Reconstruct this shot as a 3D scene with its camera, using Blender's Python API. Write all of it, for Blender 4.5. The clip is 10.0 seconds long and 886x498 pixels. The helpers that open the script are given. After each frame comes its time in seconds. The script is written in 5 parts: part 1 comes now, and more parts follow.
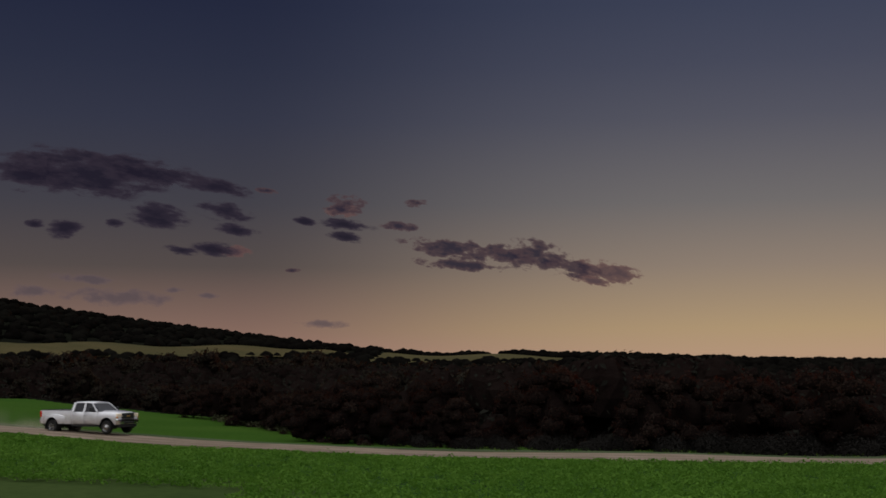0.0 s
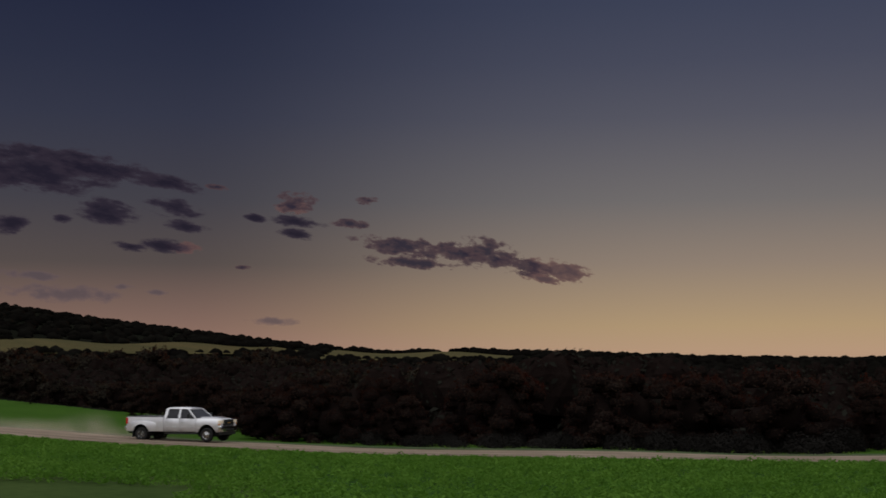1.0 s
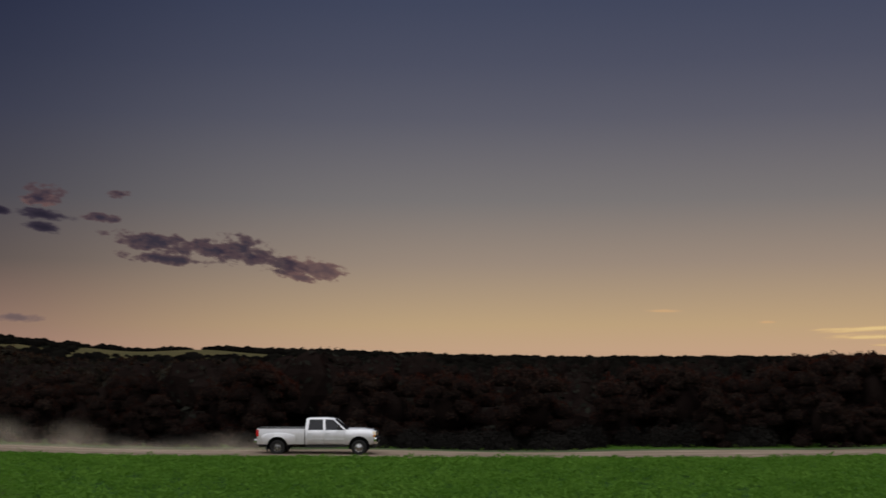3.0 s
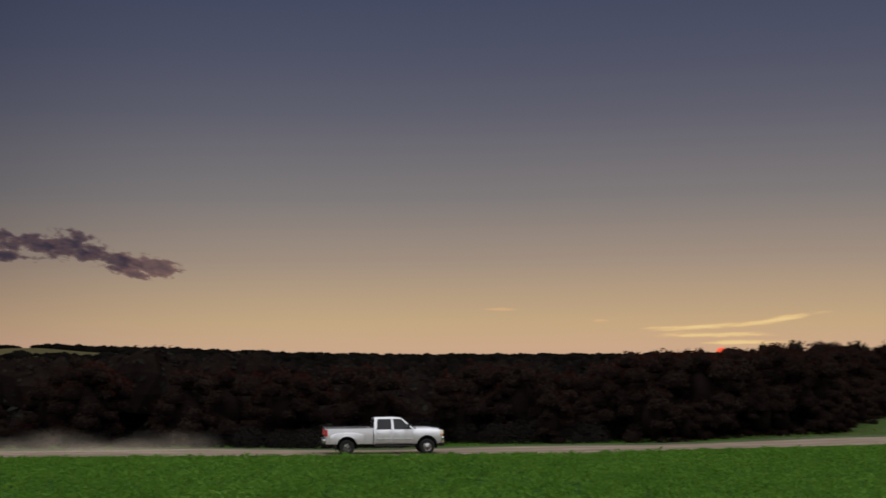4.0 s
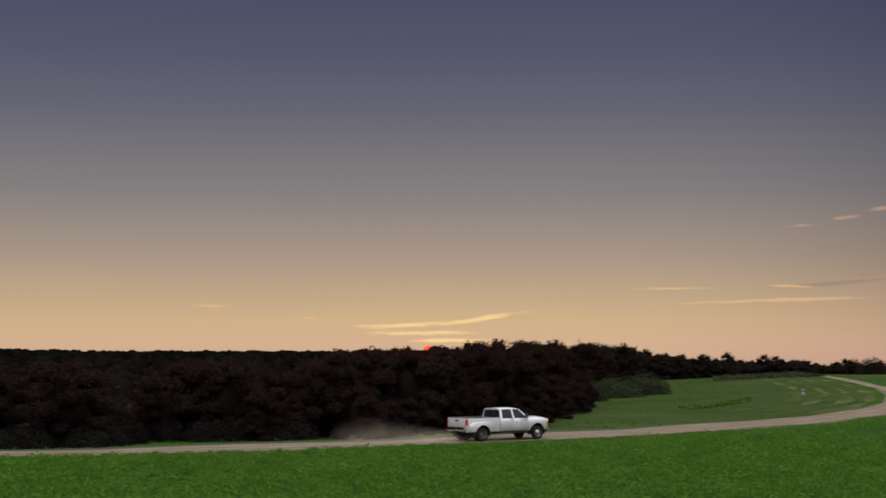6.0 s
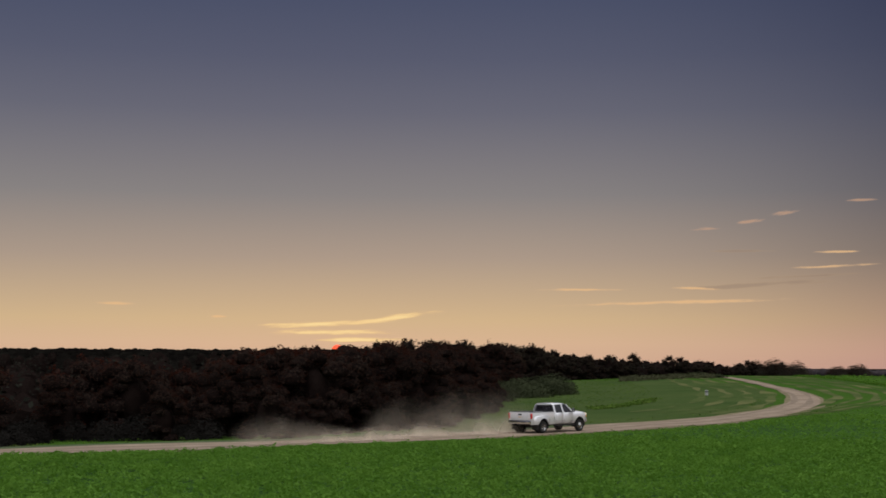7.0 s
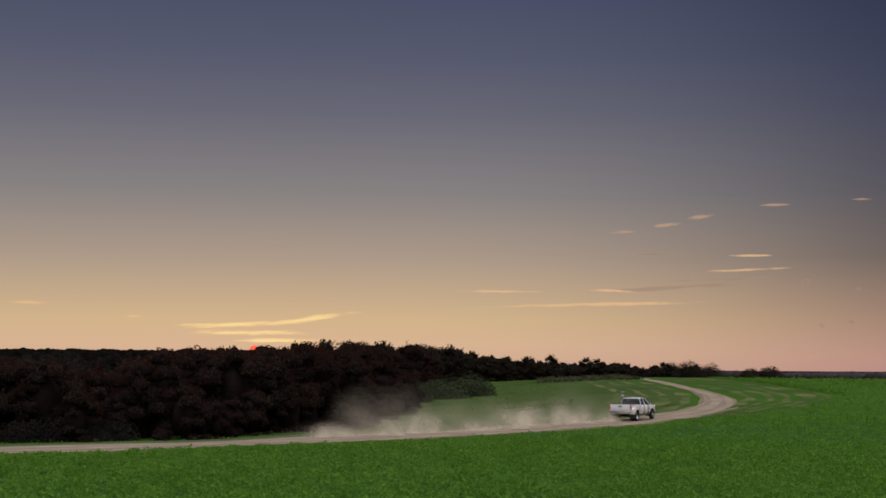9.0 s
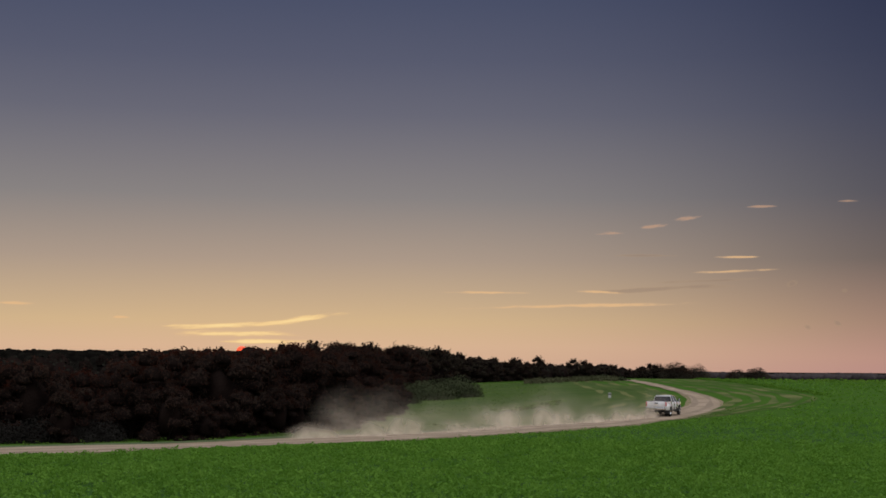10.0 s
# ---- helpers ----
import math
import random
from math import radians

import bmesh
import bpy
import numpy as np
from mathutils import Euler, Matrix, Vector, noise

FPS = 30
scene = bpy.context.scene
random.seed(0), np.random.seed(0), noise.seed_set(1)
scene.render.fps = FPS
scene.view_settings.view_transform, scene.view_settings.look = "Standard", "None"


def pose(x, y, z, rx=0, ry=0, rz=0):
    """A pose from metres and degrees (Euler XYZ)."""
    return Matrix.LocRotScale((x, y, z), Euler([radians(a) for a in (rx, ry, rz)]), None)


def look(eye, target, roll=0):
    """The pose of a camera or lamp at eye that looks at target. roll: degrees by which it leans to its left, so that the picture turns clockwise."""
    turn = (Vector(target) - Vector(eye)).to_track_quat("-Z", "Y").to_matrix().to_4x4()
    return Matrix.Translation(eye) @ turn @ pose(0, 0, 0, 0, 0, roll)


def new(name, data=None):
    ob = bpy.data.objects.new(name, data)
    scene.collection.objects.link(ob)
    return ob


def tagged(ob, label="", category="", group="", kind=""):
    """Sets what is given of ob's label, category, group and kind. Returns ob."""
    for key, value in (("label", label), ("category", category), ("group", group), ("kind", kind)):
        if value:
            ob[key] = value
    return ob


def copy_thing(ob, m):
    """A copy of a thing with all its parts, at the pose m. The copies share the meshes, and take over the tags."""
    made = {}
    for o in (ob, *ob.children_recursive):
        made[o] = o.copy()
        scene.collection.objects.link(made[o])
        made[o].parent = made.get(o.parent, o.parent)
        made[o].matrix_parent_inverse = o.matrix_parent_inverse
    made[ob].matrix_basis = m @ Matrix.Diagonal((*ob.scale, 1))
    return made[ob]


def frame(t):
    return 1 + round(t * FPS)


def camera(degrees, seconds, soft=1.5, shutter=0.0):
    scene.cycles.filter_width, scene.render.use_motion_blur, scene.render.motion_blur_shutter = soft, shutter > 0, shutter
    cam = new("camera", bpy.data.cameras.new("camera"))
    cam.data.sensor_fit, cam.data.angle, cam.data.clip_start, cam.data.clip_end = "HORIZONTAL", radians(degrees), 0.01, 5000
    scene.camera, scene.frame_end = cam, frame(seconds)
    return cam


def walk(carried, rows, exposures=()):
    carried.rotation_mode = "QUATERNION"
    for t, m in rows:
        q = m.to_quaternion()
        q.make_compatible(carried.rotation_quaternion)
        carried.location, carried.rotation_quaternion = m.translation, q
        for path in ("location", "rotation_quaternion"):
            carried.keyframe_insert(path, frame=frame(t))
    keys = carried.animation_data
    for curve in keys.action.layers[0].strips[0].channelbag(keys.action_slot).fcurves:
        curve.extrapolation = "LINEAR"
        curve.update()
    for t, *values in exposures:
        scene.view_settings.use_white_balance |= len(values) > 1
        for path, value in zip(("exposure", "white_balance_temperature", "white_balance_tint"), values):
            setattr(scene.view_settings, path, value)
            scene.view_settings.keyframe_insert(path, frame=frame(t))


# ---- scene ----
# the camera stands on a platform over the field and pans after the truck
EYE = 4.5
PAN = [
    (0, -0.00, 5.43, -0.17),
    (0.5, 0.83, 5.37, -0.12),
    (1, 2.13, 5.33, -0.07),
    (1.5, 4.00, 5.27, 0.11),
    (2, 6.38, 5.28, 0.15),
    (2.5, 9.32, 5.29, 0.12),
    (4, 19.66, 5.17, -0.16),
    (4.5, 22.96, 5.14, -0.11),
    (5, 26.33, 5.09, -0.27),
    (5.5, 29.39, 5.04, -0.22),
    (6, 32.14, 5.03, -0.11),
    (7.5, 37.39, 5.02, 0.25),
    (8, 38.46, 5.04, 0.25),
    (8.5, 39.12, 5.07, 0.29),
    (9, 39.54, 5.08, 0.33),
    (9.5, 39.87, 5.09, 0.37),
    (10, 40.09, 5.13, 0.36),
]
DRIVE = [
    (0, -22.21, 84.06, 0.89, -28.0),
    (0.5, -17.49, 81.61, 0.68, -25.7),
    (1, -12.37, 79.26, 0.51, -23.4),
    (1.5, -7.20, 77.11, 0.40, -21.2),
    (2, -1.89, 75.14, 0.32, -18.9),
    (2.5, 3.62, 73.34, 0.26, -16.5),
    (4, 21.46, 69.42, -0.10, -10.5),
    (4.5, 27.63, 68.48, -0.09, -8.5),
    (5, 34.07, 67.87, -0.04, -5.2),
    (5.5, 40.37, 67.69, 0.02, -1.7),
    (6, 46.86, 67.93, 0.05, 3.1),
    (7.5, 67.45, 72.47, 0.02, 15.2),
    (8, 74.27, 74.62, -0.02, 17.5),
    (8.5, 81.06, 77.02, -0.04, 20.2),
    (9, 87.69, 79.74, -0.03, 22.4),
    (9.5, 94.32, 82.71, 0.02, 24.8),
    (10, 100.86, 85.94, 0.09, 26.9),
]


def heading(azimuth, pitch):
    a, p = radians(azimuth), radians(pitch)
    return Vector((math.sin(a) * math.cos(p), math.cos(a) * math.cos(p), math.sin(p)))


EXPOSURES = [(0.0, -0.6), (2.5, -0.42), (4.5, -0.18), (6.0, -0.05), (7.5, 0.0), (10.0, 0.0)]
cam = camera(37.0, 10.0, soft=1.6, shutter=0.5)
walk(cam, [(t, look((0, 0, EYE), Vector((0, 0, EYE)) + 100 * heading(a, p), r)) for t, a, p, r in PAN], EXPOSURES)

# ---- sky and sun ----
SUN_AZ, SUN_EL = 31.5, 1.0


def make_world():
    w = bpy.data.worlds.new("dusk_sky")
    scene.world = w
    w.use_nodes = True
    nt = w.node_tree
    nt.nodes.clear()
    N, L = nt.nodes.new, nt.links.new
    out, bg = N("ShaderNodeOutputWorld"), N("ShaderNodeBackground")
    tc, sep = N("ShaderNodeTexCoord"), N("ShaderNodeSeparateXYZ")
    L(tc.outputs["Generated"], sep.inputs[0])
    up = N("ShaderNodeMapRange")
    up.inputs["From Min"].default_value, up.inputs["From Max"].default_value = -0.02, 0.34
    L(sep.outputs["Z"], up.inputs["Value"])
    # dusk colours from the horizon up, on the sun's side and away from it
    def ramp(stops):
        r = N("ShaderNodeValToRGB")
        while len(r.color_ramp.elements) < len(stops):
            r.color_ramp.elements.new(0.5)
        for e, (pos, col) in zip(r.color_ramp.elements, stops):
            e.position, e.color = pos, (*col, 1)
        L(up.outputs[0], r.inputs[0])
        return r
    near = ramp(SKY_NEAR)
    away = ramp(SKY_AWAY)
    dot = N("ShaderNodeVectorMath")
    dot.operation = "DOT_PRODUCT"
    flat = N("ShaderNodeVectorMath")
    flat.operation = "MULTIPLY"
    flat.inputs[1].default_value = (1, 1, 0)
    nrm = N("ShaderNodeVectorMath")
    nrm.operation = "NORMALIZE"
    L(tc.outputs["Generated"], flat.inputs[0])
    L(flat.outputs[0], nrm.inputs[0])
    L(nrm.outputs[0], dot.inputs[0])
    dot.inputs[1].default_value = heading(SUN_AZ - 5.0, 0)
    side = N("ShaderNodeMapRange")
    side.interpolation_type = "SMOOTHSTEP"
    side.inputs["From Min"].default_value, side.inputs["From Max"].default_value = 0.81, 0.985
    L(dot.outputs["Value"], side.inputs["Value"])
    mix = N("ShaderNodeMix")
    mix.data_type = "RGBA"
    L(side.outputs[0], mix.inputs["Factor"])
    L(away.outputs[0], mix.inputs["A"])
    L(near.outputs[0], mix.inputs["B"])
    # the open sky overhead and behind the camera, still bright after sunset
    dome = N("ShaderNodeVectorMath")
    dome.operation = "DOT_PRODUCT"
    L(tc.outputs["Generated"], dome.inputs[0])
    dome.inputs[1].default_value = heading(200, 76)
    back = N("ShaderNodeMapRange")
    back.interpolation_type = "SMOOTHSTEP"
    back.inputs["From Min"].default_value, back.inputs["From Max"].default_value = 0.1, 0.85
    L(dome.outputs["Value"], back.inputs["Value"])
    glow = N("ShaderNodeMix")
    glow.data_type = "RGBA"
    L(back.outputs[0], glow.inputs["Factor"])
    L(mix.outputs["Result"], glow.inputs["A"])
    glow.inputs["B"].default_value = DOME
    sky = N("ShaderNodeTexSky")
    sky.sky_type, sky.sun_disc = "NISHITA", False
    sky.sun_elevation, sky.sun_rotation = radians(SUN_EL), radians(SUN_AZ)
    add = N("ShaderNodeMix")
    add.data_type, add.blend_type = "RGBA", "ADD"
    add.inputs["Factor"].default_value = 0.0011
    L(glow.outputs["Result"], add.inputs["A"])
    L(sky.outputs[0], add.inputs["B"])
    L(add.outputs["Result"], bg.inputs["Color"])
    L(bg.outputs[0], out.inputs[0])


def lin(r, g, b, k=1.0):
    return tuple(k * ((c / 255 / 12.92) if c < 10 else ((c / 255 + 0.055) / 1.055) ** 2.4) for c in (r, g, b))


# colours by sine of the height above the horizon, from -0.02 to 0.34
SKY_NEAR = [(0.0, lin(198, 157, 142)), (0.06, lin(205, 169, 141)), (0.10, lin(210, 176, 142)), (0.15, lin(204, 176, 134)), (0.28, lin(167, 150, 131)),
            (0.41, lin(134, 128, 126)), (0.58, lin(102, 102, 114)), (0.69, lin(86, 89, 107)), (0.81, lin(73, 79, 101)), (1.0, lin(62, 70, 96))]
SKY_AWAY = [(0.0, lin(176, 136, 130, 1.0)), (0.08, lin(177, 142, 123, 1.0)), (0.15, lin(168, 131, 114, 0.95)), (0.28, lin(112, 98, 92, 0.9)),
            (0.41, lin(86, 82, 88, 0.95)), (0.58, lin(66, 68, 84)), (0.69, lin(56, 60, 79)), (0.81, lin(47, 52, 74)), (1.0, lin(40, 46, 68))]
SKY_NEAR = [(p, (0.99 * r + 0.04 * r * (p < 0.35), 1.02 * g, 1.01 * b + 0.04 * b * (p < 0.35))) for p, (r, g, b) in SKY_NEAR]
SKY_AWAY = [(p, (r * (1.05 if p < 0.12 else 0.90), g * 0.95, b * (1.06 if p < 0.12 else 1.0))) for p, (r, g, b) in SKY_AWAY]
SKY_NEAR, SKY_AWAY = [[(p, (r, (1.0 - 0.012 * min(1.0, max(0.0, (p - 0.3) / 0.3))) * g, (1.0 + 0.04 * min(1.0, p / 0.3)) * b)) for p, (r, g, b) in q] for q in (SKY_NEAR, SKY_AWAY)]
DOME = (1.60, 1.63, 1.70, 1)
make_world()
sun = new("low_sun", bpy.data.lights.new("low_sun", "SUN"))
sun.data.energy, sun.data.angle, sun.data.color = 4.0, radians(1.0), (1.0, 0.36, 0.13)
sun.matrix_world = look((0, 0, 60), Vector((0, 0, 60)) - heading(SUN_AZ, SUN_EL))


def sun_disc():
    """The setting sun itself, low behind the trees."""
    m = bpy.data.materials.new("setting_sun")
    m.use_nodes = True
    b = m.node_tree.nodes["Principled BSDF"]
    b.inputs["Base Color"].default_value = (0, 0, 0, 1)
    b.inputs["Emission Color"].default_value, b.inputs["Emission Strength"].default_value = (1.0, 0.085, 0.016, 1), 1.25
    bm = bmesh.new()
    bmesh.ops.create_uvsphere(bm, u_segments=24, v_segments=12, radius=17)
    me = bpy.data.meshes.new("sun_disc")
    bm.to_mesh(me)
    bm.free()
    me.materials.append(m)
    ob = new("sun_disc", me)
    ob.location = Vector((0, 0, EYE)) + 4200 * heading(SUN_AZ, 0.64)
    tagged(ob, "red setting sun low behind the trees", "sun", kind="structure")


sun_disc()


# ---- materials ----
def material(name, rough=0.8, metal=0.0):
    m = bpy.data.materials.new(name)
    m.use_nodes = True
    b = m.node_tree.nodes["Principled BSDF"]
    b.inputs["Roughness"].default_value, b.inputs["Metallic"].default_value = rough, metal
    return m, m.node_tree, b


def noise_colour(nt, scale, stops, detail=6.0, coords="Object", stretch=(1, 1, 1)):
    """A noise texture through a colour ramp."""
    N, L = nt.nodes.new, nt.links.new
    tc, mp, tex, r = N("ShaderNodeTexCoord"), N("ShaderNodeMapping"), N("ShaderNodeTexNoise"), N("ShaderNodeValToRGB")
    mp.inputs["Scale"].default_value = stretch
    L(tc.outputs[coords], mp.inputs[0])
    L(mp.outputs[0], tex.inputs["Vector"])
    tex.inputs["Scale"].default_value, tex.inputs["Detail"].default_value = scale, detail
    while len(r.color_ramp.elements) < len(stops):
        r.color_ramp.elements.new(0.5)
    for e, (pos, col) in zip(r.color_ramp.elements, stops):
        e.position, e.color = pos, (*col, 1)
    L(tex.outputs["Fac"], r.inputs[0])
    return r.outputs[0], tex


def blend(nt, a, b, fac=0.5, kind="MIX"):
    m = nt.nodes.new("ShaderNodeMix")
    m.data_type, m.blend_type = "RGBA", kind
    m.inputs["Factor"].default_value = fac
    nt.links.new(a, m.inputs["A"])
    nt.links.new(b, m.inputs["B"])
    return m.outputs["Result"]


def bump(nt, b, scale, strength, distance=0.02):
    N, L = nt.nodes.new, nt.links.new
    tc, tex, bp = N("ShaderNodeTexCoord"), N("ShaderNodeTexNoise"), N("ShaderNodeBump")
    L(tc.outputs["Object"], tex.inputs["Vector"])
    tex.inputs["Scale"].default_value, tex.inputs["Detail"].default_value = scale, 8
    bp.inputs["Strength"].default_value, bp.inputs["Distance"].default_value = strength, distance
    L(tex.outputs["Fac"], bp.inputs["Height"])
    L(bp.outputs[0], b.inputs["Normal"])


def earth(name, fine, coarse, stops_a, stops_b, rough=0.95, fac=0.5, depth=0.05, gloss=0.02):
    m, nt, b = material(name, rough)
    a, _ = noise_colour(nt, fine, stops_a)
    c, _ = noise_colour(nt, coarse, stops_b)
    nt.links.new(blend(nt, a, c, fac), b.inputs["Base Color"])
    b.inputs["Specular IOR Level"].default_value = gloss
    bump(nt, b, fine * 2, 0.6, depth)
    return m


def leaf_material(name, dark, mid, light, rough=0.7, tint=0.35, thin=None, patch=0.25, gloss=0.0):
    """Leaves: a random shade for each leaf, and a broad variation from place to place."""
    m, nt, b = material(name, rough)
    N, L = nt.nodes.new, nt.links.new
    geo, r = N("ShaderNodeNewGeometry"), N("ShaderNodeValToRGB")
    r.color_ramp.elements.new(0.5)
    for e, (pos, col) in zip(r.color_ramp.elements, ((0.0, dark), (0.55, mid), (1.0, light))):
        e.position, e.color = pos, (*col, 1)
    L(geo.outputs["Random Per Island"], r.inputs[0])
    c, _ = noise_colour(nt, patch, ((0.36, dark), (0.64, light)), 3.0)
    info = N("ShaderNodeObjectInfo")
    hs = N("ShaderNodeHueSaturation")
    span = N("ShaderNodeMapRange")
    span.inputs["To Min"].default_value, span.inputs["To Max"].default_value = 0.7, 1.3
    L(info.outputs["Random"], span.inputs["Value"])
    L(span.outputs[0], hs.inputs["Value"])
    L(blend(nt, r.outputs[0], c, tint), hs.inputs["Color"])
    L(hs.outputs[0], b.inputs["Base Color"])
    if thin:
        tl, ms = N("ShaderNodeBsdfTranslucent"), N("ShaderNodeMixShader")
        tl.inputs["Color"].default_value = (*thin, 1)
        ms.inputs["Fac"].default_value = 0.35
        L(b.outputs[0], ms.inputs[1])
        L(tl.outputs[0], ms.inputs[2])
        L(ms.outputs[0], nt.nodes["Material Output"].inputs[0])
    b.inputs["Specular IOR Level"].default_value = gloss
    return m


def plain(name, col, rough, metal=0.0, wear=0.12, scale=3.0, coat=0.0, spec=0.5):
    """A made surface: one paint with slight dirt and uneven gloss."""
    m, nt, b = material(name, rough, metal)
    d = tuple(c * (1 - wear) for c in col)
    a, tex = noise_colour(nt, scale, ((0.35, d), (0.7, col)))
    nt.links.new(a, b.inputs["Base Color"])
    rr = nt.nodes.new("ShaderNodeMapRange")
    rr.inputs["To Min"].default_value, rr.inputs["To Max"].default_value = rough * 0.85, min(1, rough * 1.25)
    nt.links.new(tex.outputs["Fac"], rr.inputs["Value"])
    nt.links.new(rr.outputs[0], b.inputs["Roughness"])
    b.inputs["Coat Weight"].default_value = coat
    b.inputs["Specular IOR Level"].default_value = spec
    return m


GRASS = earth("grass_ground", 3.0, 0.10, ((0.3, (0.0208, 0.0560, 0.0056)), (0.7, (0.0432, 0.0976, 0.0104))),
              ((0.35, (0.0256, 0.0672, 0.0072)), (0.65, (0.0448, 0.0896, 0.0120))))
CROP_SOIL = earth("crop_soil", 5.0, 0.5, ((0.3, (0.018, 0.046, 0.009)), (0.7, (0.034, 0.080, 0.014))),
                  ((0.35, (0.020, 0.050, 0.010)), (0.65, (0.036, 0.084, 0.016))))
GRAVEL = earth("road_gravel", 9.0, 0.35, ((0.3, (0.185, 0.138, 0.098)), (0.7, (0.285, 0.222, 0.162))),
               ((0.35, (0.18, 0.135, 0.10)), (0.65, (0.31, 0.24, 0.185))), depth=0.03)
STRAW = earth("mown_field", 1.2, 0.02, ((0.3, (0.052, 0.045, 0.020)), (0.7, (0.088, 0.072, 0.031))),
              ((0.35, (0.044, 0.044, 0.019)), (0.65, (0.092, 0.072, 0.031))), depth=0.3)
CUT = earth("cut_grass", 4.0, 0.10, ((0.3, (0.046, 0.068, 0.017)), (0.7, (0.084, 0.098, 0.032))),
            ((0.42, (0.028, 0.058, 0.012)), (0.62, (0.128, 0.124, 0.052))), fac=0.6)
MEADOW = earth("dull_meadow", 2.2, 0.07, ((0.3, (0.027, 0.047, 0.011)), (0.7, (0.052, 0.082, 0.020))),
               ((0.35, (0.026, 0.050, 0.012)), (0.65, (0.064, 0.084, 0.026))))
# near-black ground colour that holds the shade under the trees
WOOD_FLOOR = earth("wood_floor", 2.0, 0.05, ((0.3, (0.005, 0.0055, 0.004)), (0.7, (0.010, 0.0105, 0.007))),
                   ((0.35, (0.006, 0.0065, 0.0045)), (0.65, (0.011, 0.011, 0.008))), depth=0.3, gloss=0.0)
BARE = earth("trodden_earth", 5.0, 0.6, ((0.3, (0.12, 0.10, 0.06)), (0.7, (0.22, 0.17, 0.11))),
             ((0.35, (0.10, 0.10, 0.05)), (0.65, (0.2, 0.16, 0.1))))
CROP = leaf_material("crop_leaves", (0.056, 0.128, 0.017), (0.084, 0.174, 0.023), (0.122, 0.228, 0.034), 0.75, 0.6, (0.084, 0.195, 0.016), 0.5, 0.03)
VERGE = leaf_material("verge_grass", (0.04, 0.085, 0.012), (0.07, 0.125, 0.02), (0.11, 0.155, 0.035), 0.8)
# the wood's shade and the red backlight are put into this leaf colour
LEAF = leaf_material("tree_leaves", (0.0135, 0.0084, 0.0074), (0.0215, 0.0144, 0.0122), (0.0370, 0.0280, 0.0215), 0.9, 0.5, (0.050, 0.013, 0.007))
# paler than LEAF: haze and red evening light put into the colour
FAR_LEAF = leaf_material("haze_paled_leaves", (0.0155, 0.0128, 0.0100), (0.0270, 0.0242, 0.0184), (0.0520, 0.0500, 0.0360), 0.9, 0.5, (0.040, 0.015, 0.008), 0.08)
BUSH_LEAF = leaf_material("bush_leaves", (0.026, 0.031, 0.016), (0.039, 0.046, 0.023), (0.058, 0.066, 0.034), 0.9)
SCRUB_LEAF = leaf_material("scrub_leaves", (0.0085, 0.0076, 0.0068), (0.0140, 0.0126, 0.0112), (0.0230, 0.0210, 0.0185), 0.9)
# WOODS and HILL_LEAF: the woods' shade put into near-black leaf colours
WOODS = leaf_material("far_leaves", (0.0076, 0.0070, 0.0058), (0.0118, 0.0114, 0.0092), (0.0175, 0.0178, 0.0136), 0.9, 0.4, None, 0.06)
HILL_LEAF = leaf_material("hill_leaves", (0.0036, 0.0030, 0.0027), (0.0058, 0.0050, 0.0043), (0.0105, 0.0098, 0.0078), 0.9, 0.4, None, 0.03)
# distance haze painted into the base colour as a pale mauve
HAZY_LEAF = leaf_material("haze_tinted_leaves", (0.040, 0.0335, 0.0350), (0.050, 0.0420, 0.0430), (0.062, 0.0520, 0.0530), 0.95, 0.4, None, 0.01)
# added crown filler, the shade inside the foliage put into its near-black colour
SHADE = earth("crown_shade", 2.0, 0.3, ((0.3, (0.0072, 0.0046, 0.0041)), (0.7, (0.0130, 0.0088, 0.0076))),
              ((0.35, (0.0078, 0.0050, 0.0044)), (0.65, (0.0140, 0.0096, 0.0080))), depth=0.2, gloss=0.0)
BARK = plain("bark", (0.016, 0.012, 0.009), 0.95, wear=0.5, scale=8, spec=0.1)

# ---- the lie of the land ----
# the edge of the woods: along the far side of the track, then back round the bend field
EDGE = np.array([(-120.0, 215.0), (-44.0, 134.0), (-20.0, 114.0), (-11.5, 95.0), (-8.0, 84.8), (1.0, 79.2), (20.0, 76.3), (45.0, 75.5), (57.0, 79.0), (88.0, 112.0), (120.0, 148.0),
                 (205.0, 232.0), (295.0, 262.0), (420.0, 300.0)])
BEND = Vector((21.6, 242.0))


def step(a, b, v):
    k = np.clip((v - a) / (b - a), 0, 1)
    return k * k * (3 - 2 * k)


def behind_edge(x, y):
    """Metres beyond the edge of the woods (minus: on the camera's side)."""
    best, sign = np.full(np.shape(x), 1e9), np.ones(np.shape(x))
    for (ax, ay), (bx, by) in zip(EDGE[:-1], EDGE[1:]):
        dx, dy = bx - ax, by - ay
        k = np.clip(((x - ax) * dx + (y - ay) * dy) / (dx * dx + dy * dy), 0, 1)
        d = np.hypot(x - ax - k * dx, y - ay - k * dy)
        s = np.where(dx * (y - ay) - dy * (x - ax) > 0, 1.0, -1.0)
        sign = np.where(d < best - 1e-9, s, sign)
        best = np.minimum(d, best)
    return best * sign


def ridge(azimuth):
    """Degrees by which the far hills stand above the eye."""
    k = np.clip((1 - azimuth) / 22, 0, 1.6)
    return 0.92 + 2.45 * k ** 1.45 - 0.13 * step(-10, 0, azimuth) + 0.17 * np.exp(-((azimuth - 2.8) / 3.6) ** 2) - 0.35 * step(3, 18, azimuth) - 0.85 * step(36, 50, azimuth)


